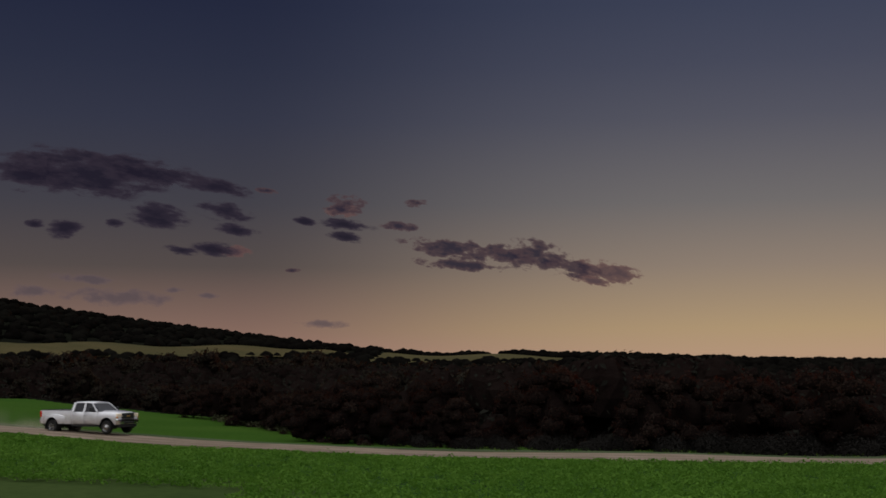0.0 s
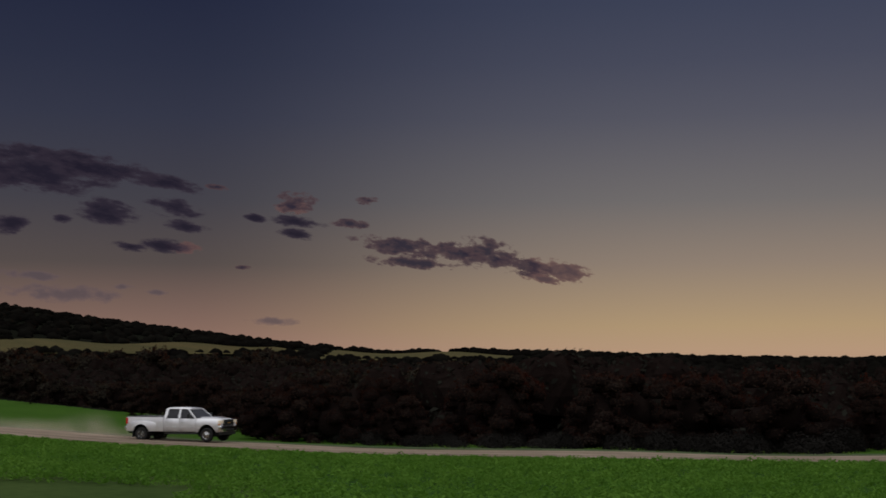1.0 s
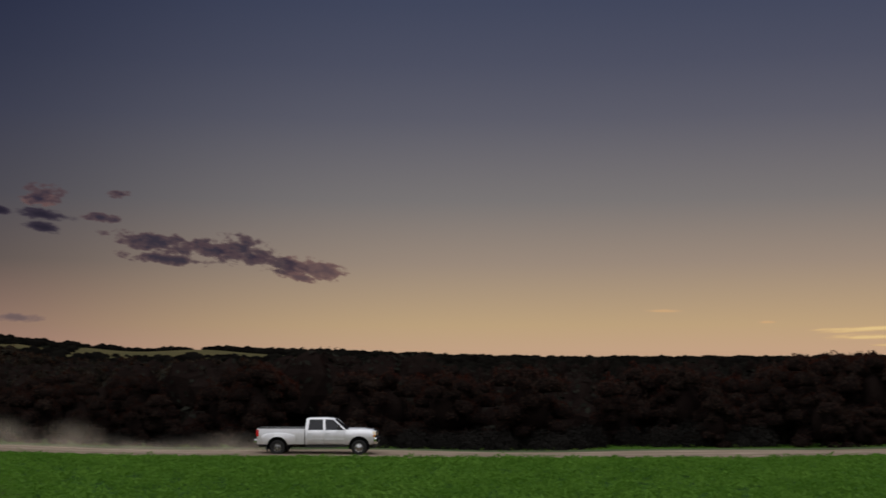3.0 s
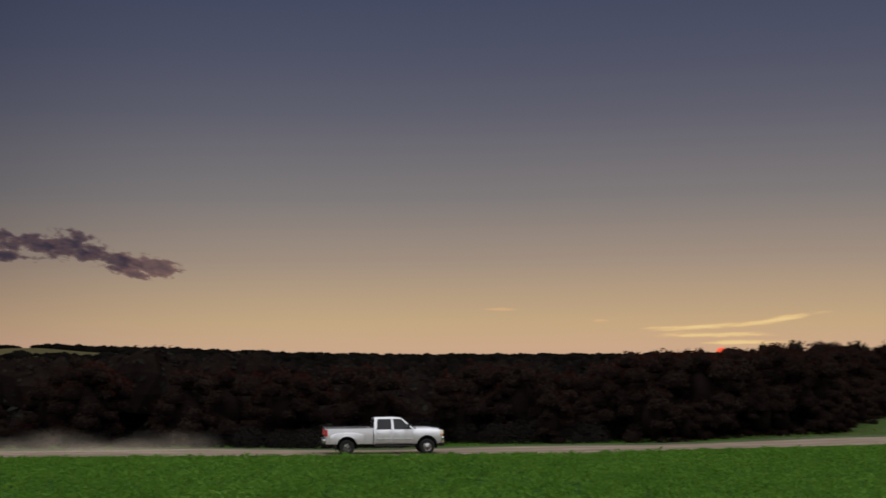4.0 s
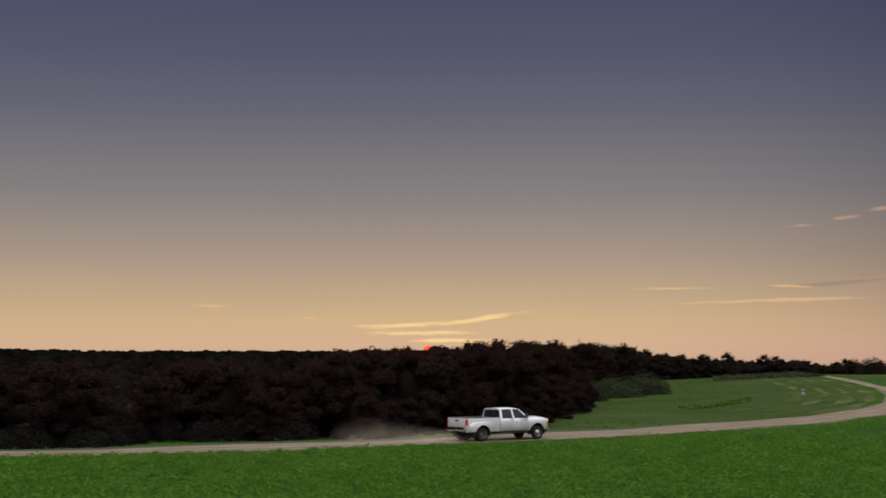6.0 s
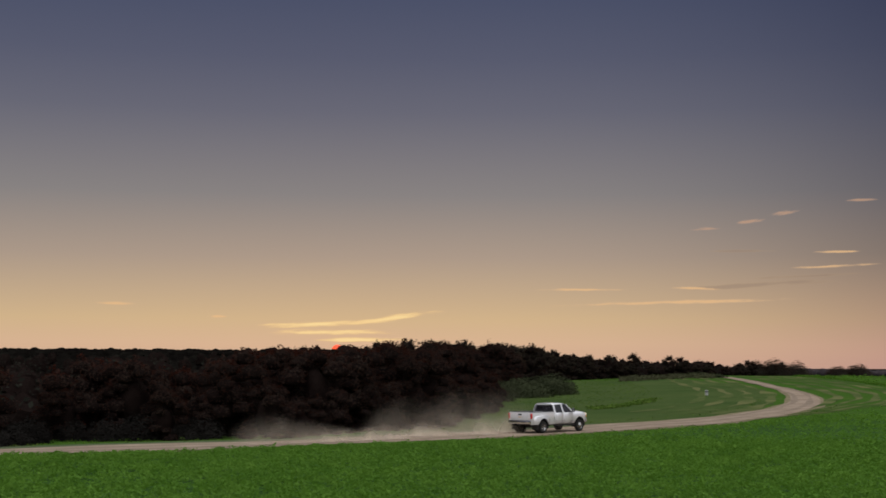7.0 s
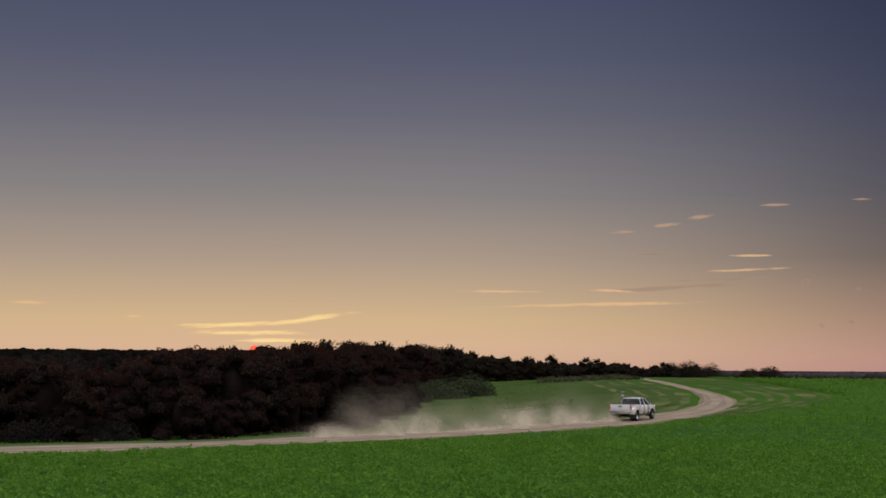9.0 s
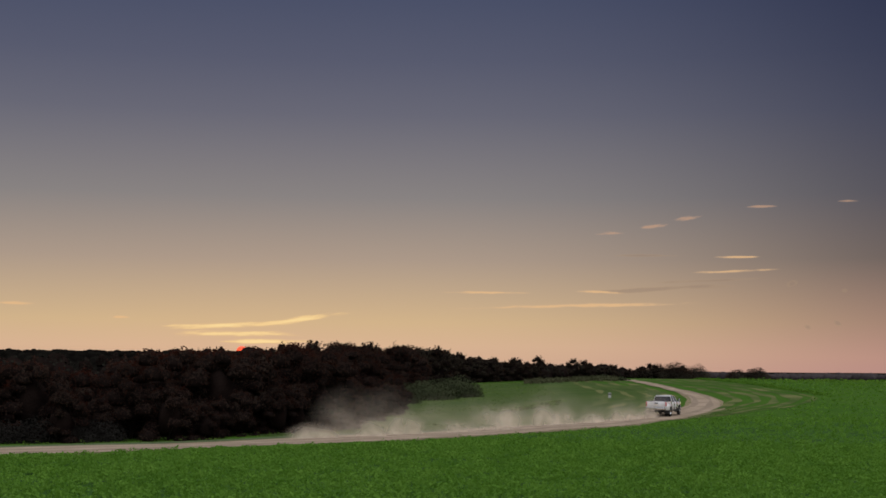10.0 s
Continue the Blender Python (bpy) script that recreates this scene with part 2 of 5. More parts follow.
def ground_z(x, y):
    x, y = np.asarray(x, float), np.asarray(y, float)
    r, az = np.hypot(x, y), np.degrees(np.arctan2(x, y))
    z = 0.00078 * np.clip(10 - x, 0, 52) ** 2 * step(20, 60, y) + 0.17 * (1 - step(2, 24, x)) - 0.12
    s = 0.74 * x + 0.67 * y
    z = z + 2.3 * step(122, 268, s) * step(-10, 50, x) * (0.42 + 0.58 * step(-32, 15, x - y)) - 1.5 * step(285, 420, s) * step(60, 150, x)
    e = behind_edge(x, y)
    z = z - 6.5 * step(3, 42, e) * (1 - 0.6 * step(90, 180, x))
    away = step(520, 1350, r) * np.where(np.abs(az) > 100, 0.2, 1.0)
    z = z + away * (np.tan(np.radians(ridge(az))) * 1350 + 8)
    z = z + 0.05 * np.sin(x * 0.31 + 1.3) * np.sin(y * 0.23) + 0.4 * step(150, 400, r) * np.sin(x * 0.021) * np.sin(y * 0.017 + 1)
    return z


def gz(x, y):
    return float(ground_z(x, y))


def mesh_object(name, verts, faces, mat, smooth=False):
    me = bpy.data.meshes.new(name)
    me.from_pydata(verts if isinstance(verts, list) else verts.tolist(), [], faces if isinstance(faces, list) else faces.tolist())
    me.materials.append(mat)
    if smooth:
        me.polygons.foreach_set("use_smooth", [True] * len(me.polygons))
    me.update()
    return new(name, me)


def sheet_faces(rows, cols):
    i, j = np.meshgrid(np.arange(rows - 1), np.arange(cols - 1), indexing="ij")
    a = (i * cols + j).ravel()
    return np.stack([a, a + cols, a + cols + 1, a + 1], 1)


def make_ground():
    radii = np.concatenate([np.linspace(0.0, 30, 12), np.linspace(32, 150, 190), np.geomspace(152, 420, 90), np.geomspace(430, 4600, 70)])
    az = np.radians(np.concatenate([np.linspace(-180, -36, 60), np.linspace(-35, 75, 331), np.linspace(76, 180, 45)]))
    R, A = np.meshgrid(radii, az, indexing="ij")
    x, y = R * np.sin(A), R * np.cos(A)
    v = np.stack([x, y, ground_z(x, y)], -1).reshape(-1, 3)
    ob = mesh_object("ground", v, sheet_faces(len(radii), len(az)), GRASS, True)
    # bare floor under the woods, the trees' shade put into its colour
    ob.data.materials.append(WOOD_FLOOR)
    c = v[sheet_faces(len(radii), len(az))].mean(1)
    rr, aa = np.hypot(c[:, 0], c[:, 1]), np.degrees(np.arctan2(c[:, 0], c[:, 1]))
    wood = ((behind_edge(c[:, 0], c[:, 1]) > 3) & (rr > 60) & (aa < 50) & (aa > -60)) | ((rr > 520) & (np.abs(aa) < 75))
    # duller grass inside the bend and at the field's corner
    ob.data.materials.append(MEADOW)
    dull = ((np.hypot(c[:, 0] - BEND.x, c[:, 1] - BEND.y) < 172) & (c[:, 0] > 48)) | ((c[:, 0] < -4) & (c[:, 1] < 56)) | (rr < 37)
    # dark soil under the crop
    ob.data.materials.append(CROP_SOIL)
    verge = np.interp(c[:, 0], [x for _, x, _, _, _ in DRIVE], [y for _, _, y, _, _ in DRIVE]) - 5.0
    tilled = (rr > 38) & (aa > -22) & (aa < 62) & (c[:, 1] < verge) & (c[:, 0] < 104)
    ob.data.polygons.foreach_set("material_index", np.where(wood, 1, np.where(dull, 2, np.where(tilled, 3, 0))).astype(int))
    tagged(ob, "rolling green farmland under short grass, falling into a wooded valley", "ground", kind="structure")


make_ground()


def road_line():
    """The middle of the track, as points about every metre: the way the truck drives and on round the bend."""
    pts = [(-75.0, 104.0), (-48.0, 94.5), (-34.0, 89.3)] + [(x, y) for _, x, y, _, _ in DRIVE]
    a0 = math.atan2(pts[-1][1] - BEND.y, pts[-1][0] - BEND.x)
    rad = math.hypot(pts[-1][1] - BEND.y, pts[-1][0] - BEND.x)
    for k in range(1, 8):
        a = a0 + k * 0.055
        pts.append((BEND.x + rad * math.cos(a), BEND.y + rad * math.sin(a)))
    dx, dy = -math.sin(a), math.cos(a)
    pts += [(pts[-1][0] + 12 * k * dx, pts[-1][1] + 12 * k * dy) for k in range(1, 12)]
    p = np.array(pts)
    s = np.concatenate([[0], np.cumsum(np.hypot(*np.diff(p, axis=0).T))])
    u = np.arange(0, s[-1], 1.0)
    q = np.stack([np.interp(u, s, p[:, 0]), np.interp(u, s, p[:, 1])], 1)
    for _ in range(60):
        q[1:-1] = (q[:-2] + 2 * q[1:-1] + q[2:]) / 4
    d = np.gradient(q, axis=0)
    d /= np.hypot(*d.T)[:, None]
    off = np.interp(q[:, 0], [-60, -12, 15, 45, 70], [-1.6, -1.6, 0.8, 1.0, 0.3])
    return q + np.stack([-d[:, 1], d[:, 0]], 1) * off[:, None]


ROAD = road_line()


def strip(name, line, left, right, lift, mat, n=7, wobble=0.25, crown=0.02, seed=1, taper=1.0, inner=None, swing=None, narrow=None):
    """A band of ground that follows a line, with uneven sides."""
    d = np.gradient(line, axis=0)
    d /= np.hypot(*d.T)[:, None]
    nrm = np.stack([-d[:, 1], d[:, 0]], 1)
    k = np.arange(len(line))
    la = left + wobble * (np.sin(k * 0.13 + seed) + np.sin(k * 0.33 + 2 * seed)) / 2
    ra = right + wobble * (np.sin(k * 0.15 + 3 * seed) + np.sin(k * 0.29 + seed)) / 2
    slim = 1 - (1 - taper) * step(92, 160, np.hypot(line[:, 0], line[:, 1]))
    tight = slim if inner is None else 1 - (1 - inner) * step(92, 150, np.hypot(line[:, 0], line[:, 1]))
    la, ra = la * tight, ra * slim
    if narrow is not None:
        la, ra = la * narrow, ra * narrow
    if swing is not None:
        la, ra = la * swing, ra * swing
    rows = []
    for j in range(n):
        f = j / (n - 1)
        off = la * (1 - f) + ra * f
        p = line + nrm * off[:, None]
        z = ground_z(p[:, 0], p[:, 1]) + lift + crown * math.sin(math.pi * f)
        rows.append(np.column_stack([p, z]))
    v = np.stack(rows, 1).reshape(-1, 3)
    return mesh_object(name, v, sheet_faces(len(line), n), mat, True)


BEYOND = 1 - 0.5 * step(0, 55, np.arange(len(ROAD)) - int(np.argmax(np.arctan2(ROAD[:, 0], ROAD[:, 1]))) + 12)
NEAR_SIDE = np.interp(ROAD[:, 0], [40, 75], [-2.75, -3.5])
tagged(strip("road", ROAD, 2.6, NEAR_SIDE, 0.05, GRAVEL, taper=0.72, inner=0.45, narrow=BEYOND), "pale dusty gravel track with soft edges", "road", kind="structure")
tagged(strip("road_shoulder", ROAD, 3.3, NEAR_SIDE - 0.8, 0.025, BARE, taper=0.74, inner=0.55, narrow=BEYOND, wobble=0.5, crown=0.0, seed=2), "trodden earth edge beside the gravel track", "road", kind="structure")
DUSTY = earth("dusty_verge", 6.0, 0.3, ((0.3, (0.045, 0.066, 0.028)), (0.7, (0.090, 0.108, 0.056))),
              ((0.35, (0.042, 0.068, 0.027)), (0.65, (0.094, 0.108, 0.058))))
STRAIGHT = ROAD[ROAD[:, 0] < 72]
tagged(strip("dusty_verge", STRAIGHT, 4.7, 2.9, 0.04, DUSTY, 5, 0.45, 0.0, 9), "grass verge pale with road dust", "verge", kind="structure")
RUT = earth("wheel_rut", 7.0, 0.5, ((0.3, (0.15, 0.112, 0.082)), (0.7, (0.23, 0.18, 0.135))),
            ((0.35, (0.14, 0.105, 0.08)), (0.65, (0.24, 0.185, 0.14))), depth=0.02)
for off, seed in ((0.55, 5), (-1.35, 6)):
    tagged(strip("wheel_rut", ROAD, off + 0.3, off - 0.3, 0.075, RUT, 4, 0.22, 0.0, seed), "darker worn wheel rut along the gravel track", "road", kind="structure")


# ---- woods ----
def part(name, bm, mat, parent, label=""):
    """Link a bmesh as one mesh object under a thing or a part."""
    me = bpy.data.meshes.new(name)
    bm.to_mesh(me)
    bm.free()
    me.materials.append(mat)
    ob = new(name, me)
    ob.parent = parent
    if label:
        tagged(ob, label)
    return ob


def leaves(centres, size, rng, flat=0.35, facing=None, loose=0.45):
    """Leaf sprays: a bent four-cornered spray at each centre, turned at random or roughly towards the way it faces."""
    n = len(centres)
    if facing is None:
        d = rng.normal(size=(n, 3))
        d[:, 2] *= flat
        e = np.cross(d, rng.normal(size=(n, 3)))
    else:
        out = facing / (np.linalg.norm(facing, axis=1)[:, None] + 1e-9) + loose * rng.normal(size=(n, 3))
        d = np.cross(out, rng.normal(size=(n, 3)))
        e = np.cross(out, d)
    d /= np.linalg.norm(d, axis=1)[:, None]
    e /= np.linalg.norm(e, axis=1)[:, None]
    s = (size * rng.uniform(0.6, 1.4, n))[:, None]
    tip, tail = centres + d * s, centres - d * s
    a, b = centres + e * s * 0.55, centres - e * s * 0.55
    drop = np.array([0, 0, -0.15]) * s
    v = np.stack([tail + drop, a, tip + drop, b], 1).reshape(-1, 3)
    f = np.arange(4 * n).reshape(n, 4)
    return v, f


def tapered(bm, p0, p1, r0, r1, sides=7):
    p0, p1 = Vector(p0), Vector(p1)
    q = (p1 - p0).to_track_quat("Z", "Y")
    ring = []
    for p, r in ((p0, r0), (p1, r1)):
        ring.append([bm.verts.new(p + q @ Vector((r * math.cos(a), r * math.sin(a), 0))) for a in (2 * math.pi * k / sides for k in range(sides))])
    for k in range(sides):
        bm.faces.new((ring[0][k], ring[0][(k + 1) % sides], ring[1][(k + 1) % sides], ring[1][k]))
    bm.faces.new(ring[1])


def lump(seed, fine=1):
    """A lumpy ball of radius about one, flat below: vertices and triangles."""
    bm = bmesh.new()
    bmesh.ops.create_icosphere(bm, subdivisions=fine + 1, radius=1.0)
    for v in bm.verts:
        k = 1 + 0.34 * noise.noise(v.co * 1.7 + Vector((seed * 7.3, 0, 0))) + 0.16 * noise.noise(v.co * 4.3 + Vector((0, seed * 3.1, 0)))
        v.co *= k
        v.co.z = max(v.co.z, -0.55)
    bm.verts.index_update()
    out = np.array([v.co[:] for v in bm.verts]), np.array([[v.index for v in f.verts] for f in bm.faces])
    bm.free()
    return out


LUMPS = [lump(k, 1) for k in range(6)]
SMALL_LUMPS = [lump(k, 0) for k in range(6)]


def heap(places, stock, rng):
    """Many lumps as one set of vertices and triangles: each place is a centre and three radii."""
    vs, fs, n = [], [], 0
    for c, size in places:
        v, f = stock[int(rng.integers(len(stock)))]
        a = rng.uniform(0, 2 * math.pi)
        ca, sa = math.cos(a), math.sin(a)
        w = np.column_stack([v[:, 0] * ca - v[:, 1] * sa, v[:, 0] * sa + v[:, 1] * ca, v[:, 2]])
        vs.append(w * np.asarray(size) + np.asarray(c))
        fs.append(f + n)
        n += len(v)
    return np.concatenate(vs), np.concatenate(fs)


def make_tree(seed, height, spread, count, size, label, mat=None):
    """A broadleaf tree: tapered trunk with limbs, and a crown of leaf sprays gathered in rounded boughs."""
    rng = np.random.default_rng(seed)
    tree = new("tree")
    bm = bmesh.new()
    top = height * 0.62
    lean = rng.uniform(-0.4, 0.4, 2)
    mid = (lean[0] * 0.5, lean[1] * 0.5, top * 0.5)
    tapered(bm, (0, 0, -0.5), mid, height * 0.03, height * 0.022)
    tapered(bm, mid, (lean[0], lean[1], top), height * 0.022, height * 0.009)
    boughs = []
    for k in range(rng.integers(22, 28)):
        a = rng.uniform(0, 2 * math.pi)
        h = rng.uniform(0.12, 0.93)
        reach = spread * math.sqrt(max(0.05, 1 - ((h - 0.42) / 0.58) ** 2)) * rng.uniform(0.45, 0.92)
        c = np.array([reach * math.cos(a), reach * math.sin(a), height * h])
        boughs.append((c, spread * rng.uniform(0.20, 0.40)))
        tapered(bm, (lean[0] * h, lean[1] * h, top * min(0.9, h * 0.8)), c, height * 0.009, height * 0.003, 5)
    boughs.append((np.array([0, 0, height * 0.92]), spread * 0.30))
    part("trunk", bm, BARK, tree)
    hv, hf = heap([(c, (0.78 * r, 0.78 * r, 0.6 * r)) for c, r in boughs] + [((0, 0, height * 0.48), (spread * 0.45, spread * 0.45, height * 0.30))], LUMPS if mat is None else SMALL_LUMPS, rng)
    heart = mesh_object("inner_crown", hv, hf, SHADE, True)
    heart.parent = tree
    pts, out = [], []
    for c, r in boughs:
        n = int(count * r * r / sum(q * q for _, q in boughs))
        p = rng.normal(size=(n, 3))
        p /= np.linalg.norm(p, axis=1)[:, None]
        p[:, 2] = np.where(p[:, 2] < -0.35, -p[:, 2], p[:, 2])
        p *= (rng.uniform(0.55, 1.0, n) ** 0.4)[:, None] * r * np.array([1, 1, 0.78])
        p *= (1 + 0.14 * np.sin(p[:, :1] * 5 / r + p[:, 1:2] * 4 / r) + 0.08 * np.sin(p[:, 2:3] * 9 / r + p[:, :1] * 8 / r))
        pts.append(c + p)
        out.append(p / r + 0.3 * c / spread + np.array([0, 0, 0.1 - 0.3 * c[2] / spread]))
        # loose twigs that break the outline of the upper boughs
        if c[2] > 0.6 * height:
            for _ in range(5):
                way = rng.normal(size=3) * 0.55 + np.array([0, 0, 0.9]) + 0.6 * c * np.array([1, 1, 0]) / spread
                way /= np.linalg.norm(way)
                along = rng.uniform(0.7, 1.24, 9)[:, None]
                pts.append(c + way * along * r + rng.normal(size=(9, 3)) * 0.11)
                out.append(np.tile(way, (9, 1)))
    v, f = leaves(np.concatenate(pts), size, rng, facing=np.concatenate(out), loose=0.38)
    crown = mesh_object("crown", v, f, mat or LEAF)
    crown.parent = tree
    return tagged(tree, label, "tree", "trees of the valley wood")


WOOD_LABEL = "dark leafy broadleaf tree standing in the valley wood"
TREES = [make_tree(11, 9.5, 4.0, 3500, 0.155, WOOD_LABEL), make_tree(12, 10.5, 4.6, 3900, 0.16, WOOD_LABEL),
         make_tree(13, 8.5, 3.8, 3200, 0.15, WOOD_LABEL), make_tree(14, 10.0, 3.4, 3200, 0.15, WOOD_LABEL), make_tree(15, 9.0, 4.4, 3500, 0.155, WOOD_LABEL)]
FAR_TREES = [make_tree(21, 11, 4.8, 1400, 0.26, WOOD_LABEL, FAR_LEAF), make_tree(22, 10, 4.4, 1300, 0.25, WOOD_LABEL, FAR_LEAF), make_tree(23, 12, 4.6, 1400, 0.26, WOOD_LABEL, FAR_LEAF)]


def along_edge(s, off):
    """The point s metres along the edge of the woods and off metres behind it."""
    seg = np.hypot(*np.diff(EDGE, axis=0).T)
    c = np.concatenate([[0], np.cumsum(seg)])
    k = int(np.clip(np.searchsorted(c, s) - 1, 0, len(seg) - 1))
    d = (EDGE[k + 1] - EDGE[k]) / seg[k]
    p = EDGE[k] + d * (s - c[k]) + np.array([-d[1], d[0]]) * off
    return p[0], p[1]


def plant_woods():
    rng = np.random.default_rng(5)
    total = float(np.hypot(*np.diff(EDGE, axis=0).T).sum())
    used = set()

    def plant(stock, x, y, want, low, high, sink=0.09):
        """One tree, as tall as its crown top stands in the wood."""
        base = gz(x, y)
        k = int(rng.integers(len(stock)))
        t = stock[k]
        size = float(np.clip((want - base) / STOCK_H[stock[k].name], low, high))
        m = pose(x, y, base - sink * max(1.0, want - base), rng.uniform(-3, 3), rng.uniform(-3, 3), rng.uniform(0, 360))
        ob = t if t.name not in used else copy_thing(t, m)
        used.add(t.name)
        ob.matrix_basis = m @ Matrix.Scale(size, 4)

    for off, gap in ((3, 5.4), (9, 6.2), (15, 7.0)):
        s = 130 + rng.uniform(0, 3)
        while s < total - 310:
            x, y = along_edge(s, off + rng.uniform(-1.5, 1.5))
            if x > 64:
                x, y = along_edge(s, off + 2.5 + rng.uniform(-1.5, 1.5))
            az = math.degrees(math.atan2(x, y))
            plant(TREES, x, y, canopy(az, math.hypot(x, y)) + (rng.uniform(-4.0, -1.2) if rng.uniform() < 0.5 else rng.uniform(-1.2, 0.5 if az > 27 else -0.2)), 0.3, 1.4)
            s += gap * rng.uniform(0.75, 1.3)
    # the tall crowns before the setting sun
    for a in np.arange(27.6, 36.0, 1.5):
        q = 93 + rng.uniform(-2, 3) + (6 if a > 33 else 0)
        x, y = q * math.sin(radians(a)), q * math.cos(radians(a))
        plant(TREES, x, y, canopy(a, q) + rng.uniform(-0.35, 0.35), 0.4, 1.4)
    # low growth that closes the wood's foot where no scrub stands
    s = 140.0
    while s < total - 320:
        x, y = along_edge(s, 0.8 + rng.uniform(-0.8, 0.8) + (1.5 if s > 300 else 0))
        az = math.degrees(math.atan2(x, y))
        if az < 0.5 or az > 23:
            plant(TREES, x, y, gz(x, y) + rng.uniform(2.6, 4.6), 0.25, 0.55, 0.22)
        s += rng.uniform(2.4, 4.2)
    deep = []
    for off, gap in ((4, 7), (13, 9), (28, 11), (46, 8), (64, 9), (90, 11), (130, 14), (180, 17), (240, 20), (300, 24), (370, 28)):
        s = rng.uniform(0, 6)
        while s < total - 5:
            x, y = along_edge(s, off + rng.uniform(-4, 4))
            r = math.hypot(x, y)
            az = math.degrees(math.atan2(x, y))
            if az < 50.5 and r < 700 and float(behind_edge(x, y)) > min(off, 20) * 0.5 - 1:
                if off > 40 or off > 20 and az > -3 and s < total - 310 or off > 10 and x > 205:
                    deep.append((x, y, canopy(az, r) + rng.uniform(-3.2, 0.3) - (1.2 if az > 12 else 0.0)))
                elif off > 20 or s < 130 or s > total - 310:
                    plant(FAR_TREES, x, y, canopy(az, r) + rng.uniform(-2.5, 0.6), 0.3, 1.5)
            s += gap * rng.uniform(0.7, 1.4) * (0.55 if s > total - 330 and off < 20 else 1.0)
    # the valley head: row behind row of rounded crowns climbing away
    r = 165.0
    while r < 640:
        a = -21.5 + rng.uniform(0, 1)
        while a < 3.0:
            q = r + rng.uniform(-6, 6)
            x, y = q * math.sin(radians(a)), q * math.cos(radians(a))
            if float(behind_edge(x, y)) > 22:
                want = canopy(a, q) + q * math.tan(radians(rng.uniform(-0.34, 0.12)))
                if r < 195:
                    plant(FAR_TREES, x, y, want, 0.3, 1.5)
                else:
                    deep.append((x, y, want))
            a += math.degrees(rng.uniform(7.5, 15) / q)
        r *= 1.055
    # single crowns standing up before the far fields
    a = -19.0
    while a < 5.0:
        r = rng.uniform(430, 560)
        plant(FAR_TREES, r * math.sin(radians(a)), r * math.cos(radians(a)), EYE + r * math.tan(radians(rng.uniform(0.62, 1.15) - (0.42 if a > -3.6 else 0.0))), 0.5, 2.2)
        a += rng.uniform(0.25, 1.0)
    # the wood behind the nearer trees, one mass of crowns: shade-coloured hearts under leaf sprays
    hearts = []
    for x, y, top in deep:
        base = max(gz(x, y) + 1.0, top - 8)
        w = rng.uniform(3.2, 5.0)
        for k in range(3):
            a, q = rng.uniform(0, 2 * math.pi), w * (0.0, 0.55, 0.6)[k]
            z = base + max(1.5, top - base) * (0.55, 0.35, 0.25)[k]
            hearts.append(((x + q * math.cos(a), y + q * math.sin(a), z), (w * (0.62, 0.55, 0.5)[k],) * 2 + ((top - z) / 1.1 if k == 0 else w * 0.42,)))
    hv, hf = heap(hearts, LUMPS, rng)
    mid = hv[hf].mean(1)
    out = np.cross(hv[hf[:, 1]] - hv[hf[:, 0]], hv[hf[:, 2]] - hv[hf[:, 0]])
    out /= np.linalg.norm(out, axis=1)[:, None] + 1e-9
    pick = np.repeat(np.nonzero(out[:, 2] > -0.2)[0], 2)
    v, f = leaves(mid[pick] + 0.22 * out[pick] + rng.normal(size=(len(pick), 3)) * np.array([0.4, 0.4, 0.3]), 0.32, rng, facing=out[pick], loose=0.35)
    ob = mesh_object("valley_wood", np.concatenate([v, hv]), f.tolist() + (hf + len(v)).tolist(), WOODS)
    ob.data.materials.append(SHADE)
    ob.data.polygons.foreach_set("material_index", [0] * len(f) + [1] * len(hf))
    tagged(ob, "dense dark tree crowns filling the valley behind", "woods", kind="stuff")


def canopy(az, r):
    """Height of the tree tops by bearing: low over the valley head, tall along the track, low again beyond the rise."""
    up = np.interp(az, [-5, 0, 3, 5.5, 8, 14, 24, 28, 32, 36, 38.5, 41, 45, 49], [0.3, 0.34, 0.44, 0.78, 0.78, 0.64, 0.66, 0.84, 1.05, 1.12, 0.95, 0.66, 0.42, 0.25])
    head = np.interp(r, [100, 150, 220, 320, 450, 560], [-0.95, -0.6, -0.25, 0.15, 0.5, 0.72])
    k = float(step(-6.5, -3.0, az))
    return EYE + r * math.tan(radians(k * up + (1 - k) * head))


STOCK_H = {t.name: h for t, h in zip(TREES + FAR_TREES, (9.5, 10.5, 8.5, 10.0, 9.0, 11, 10, 12))}
plant_woods()


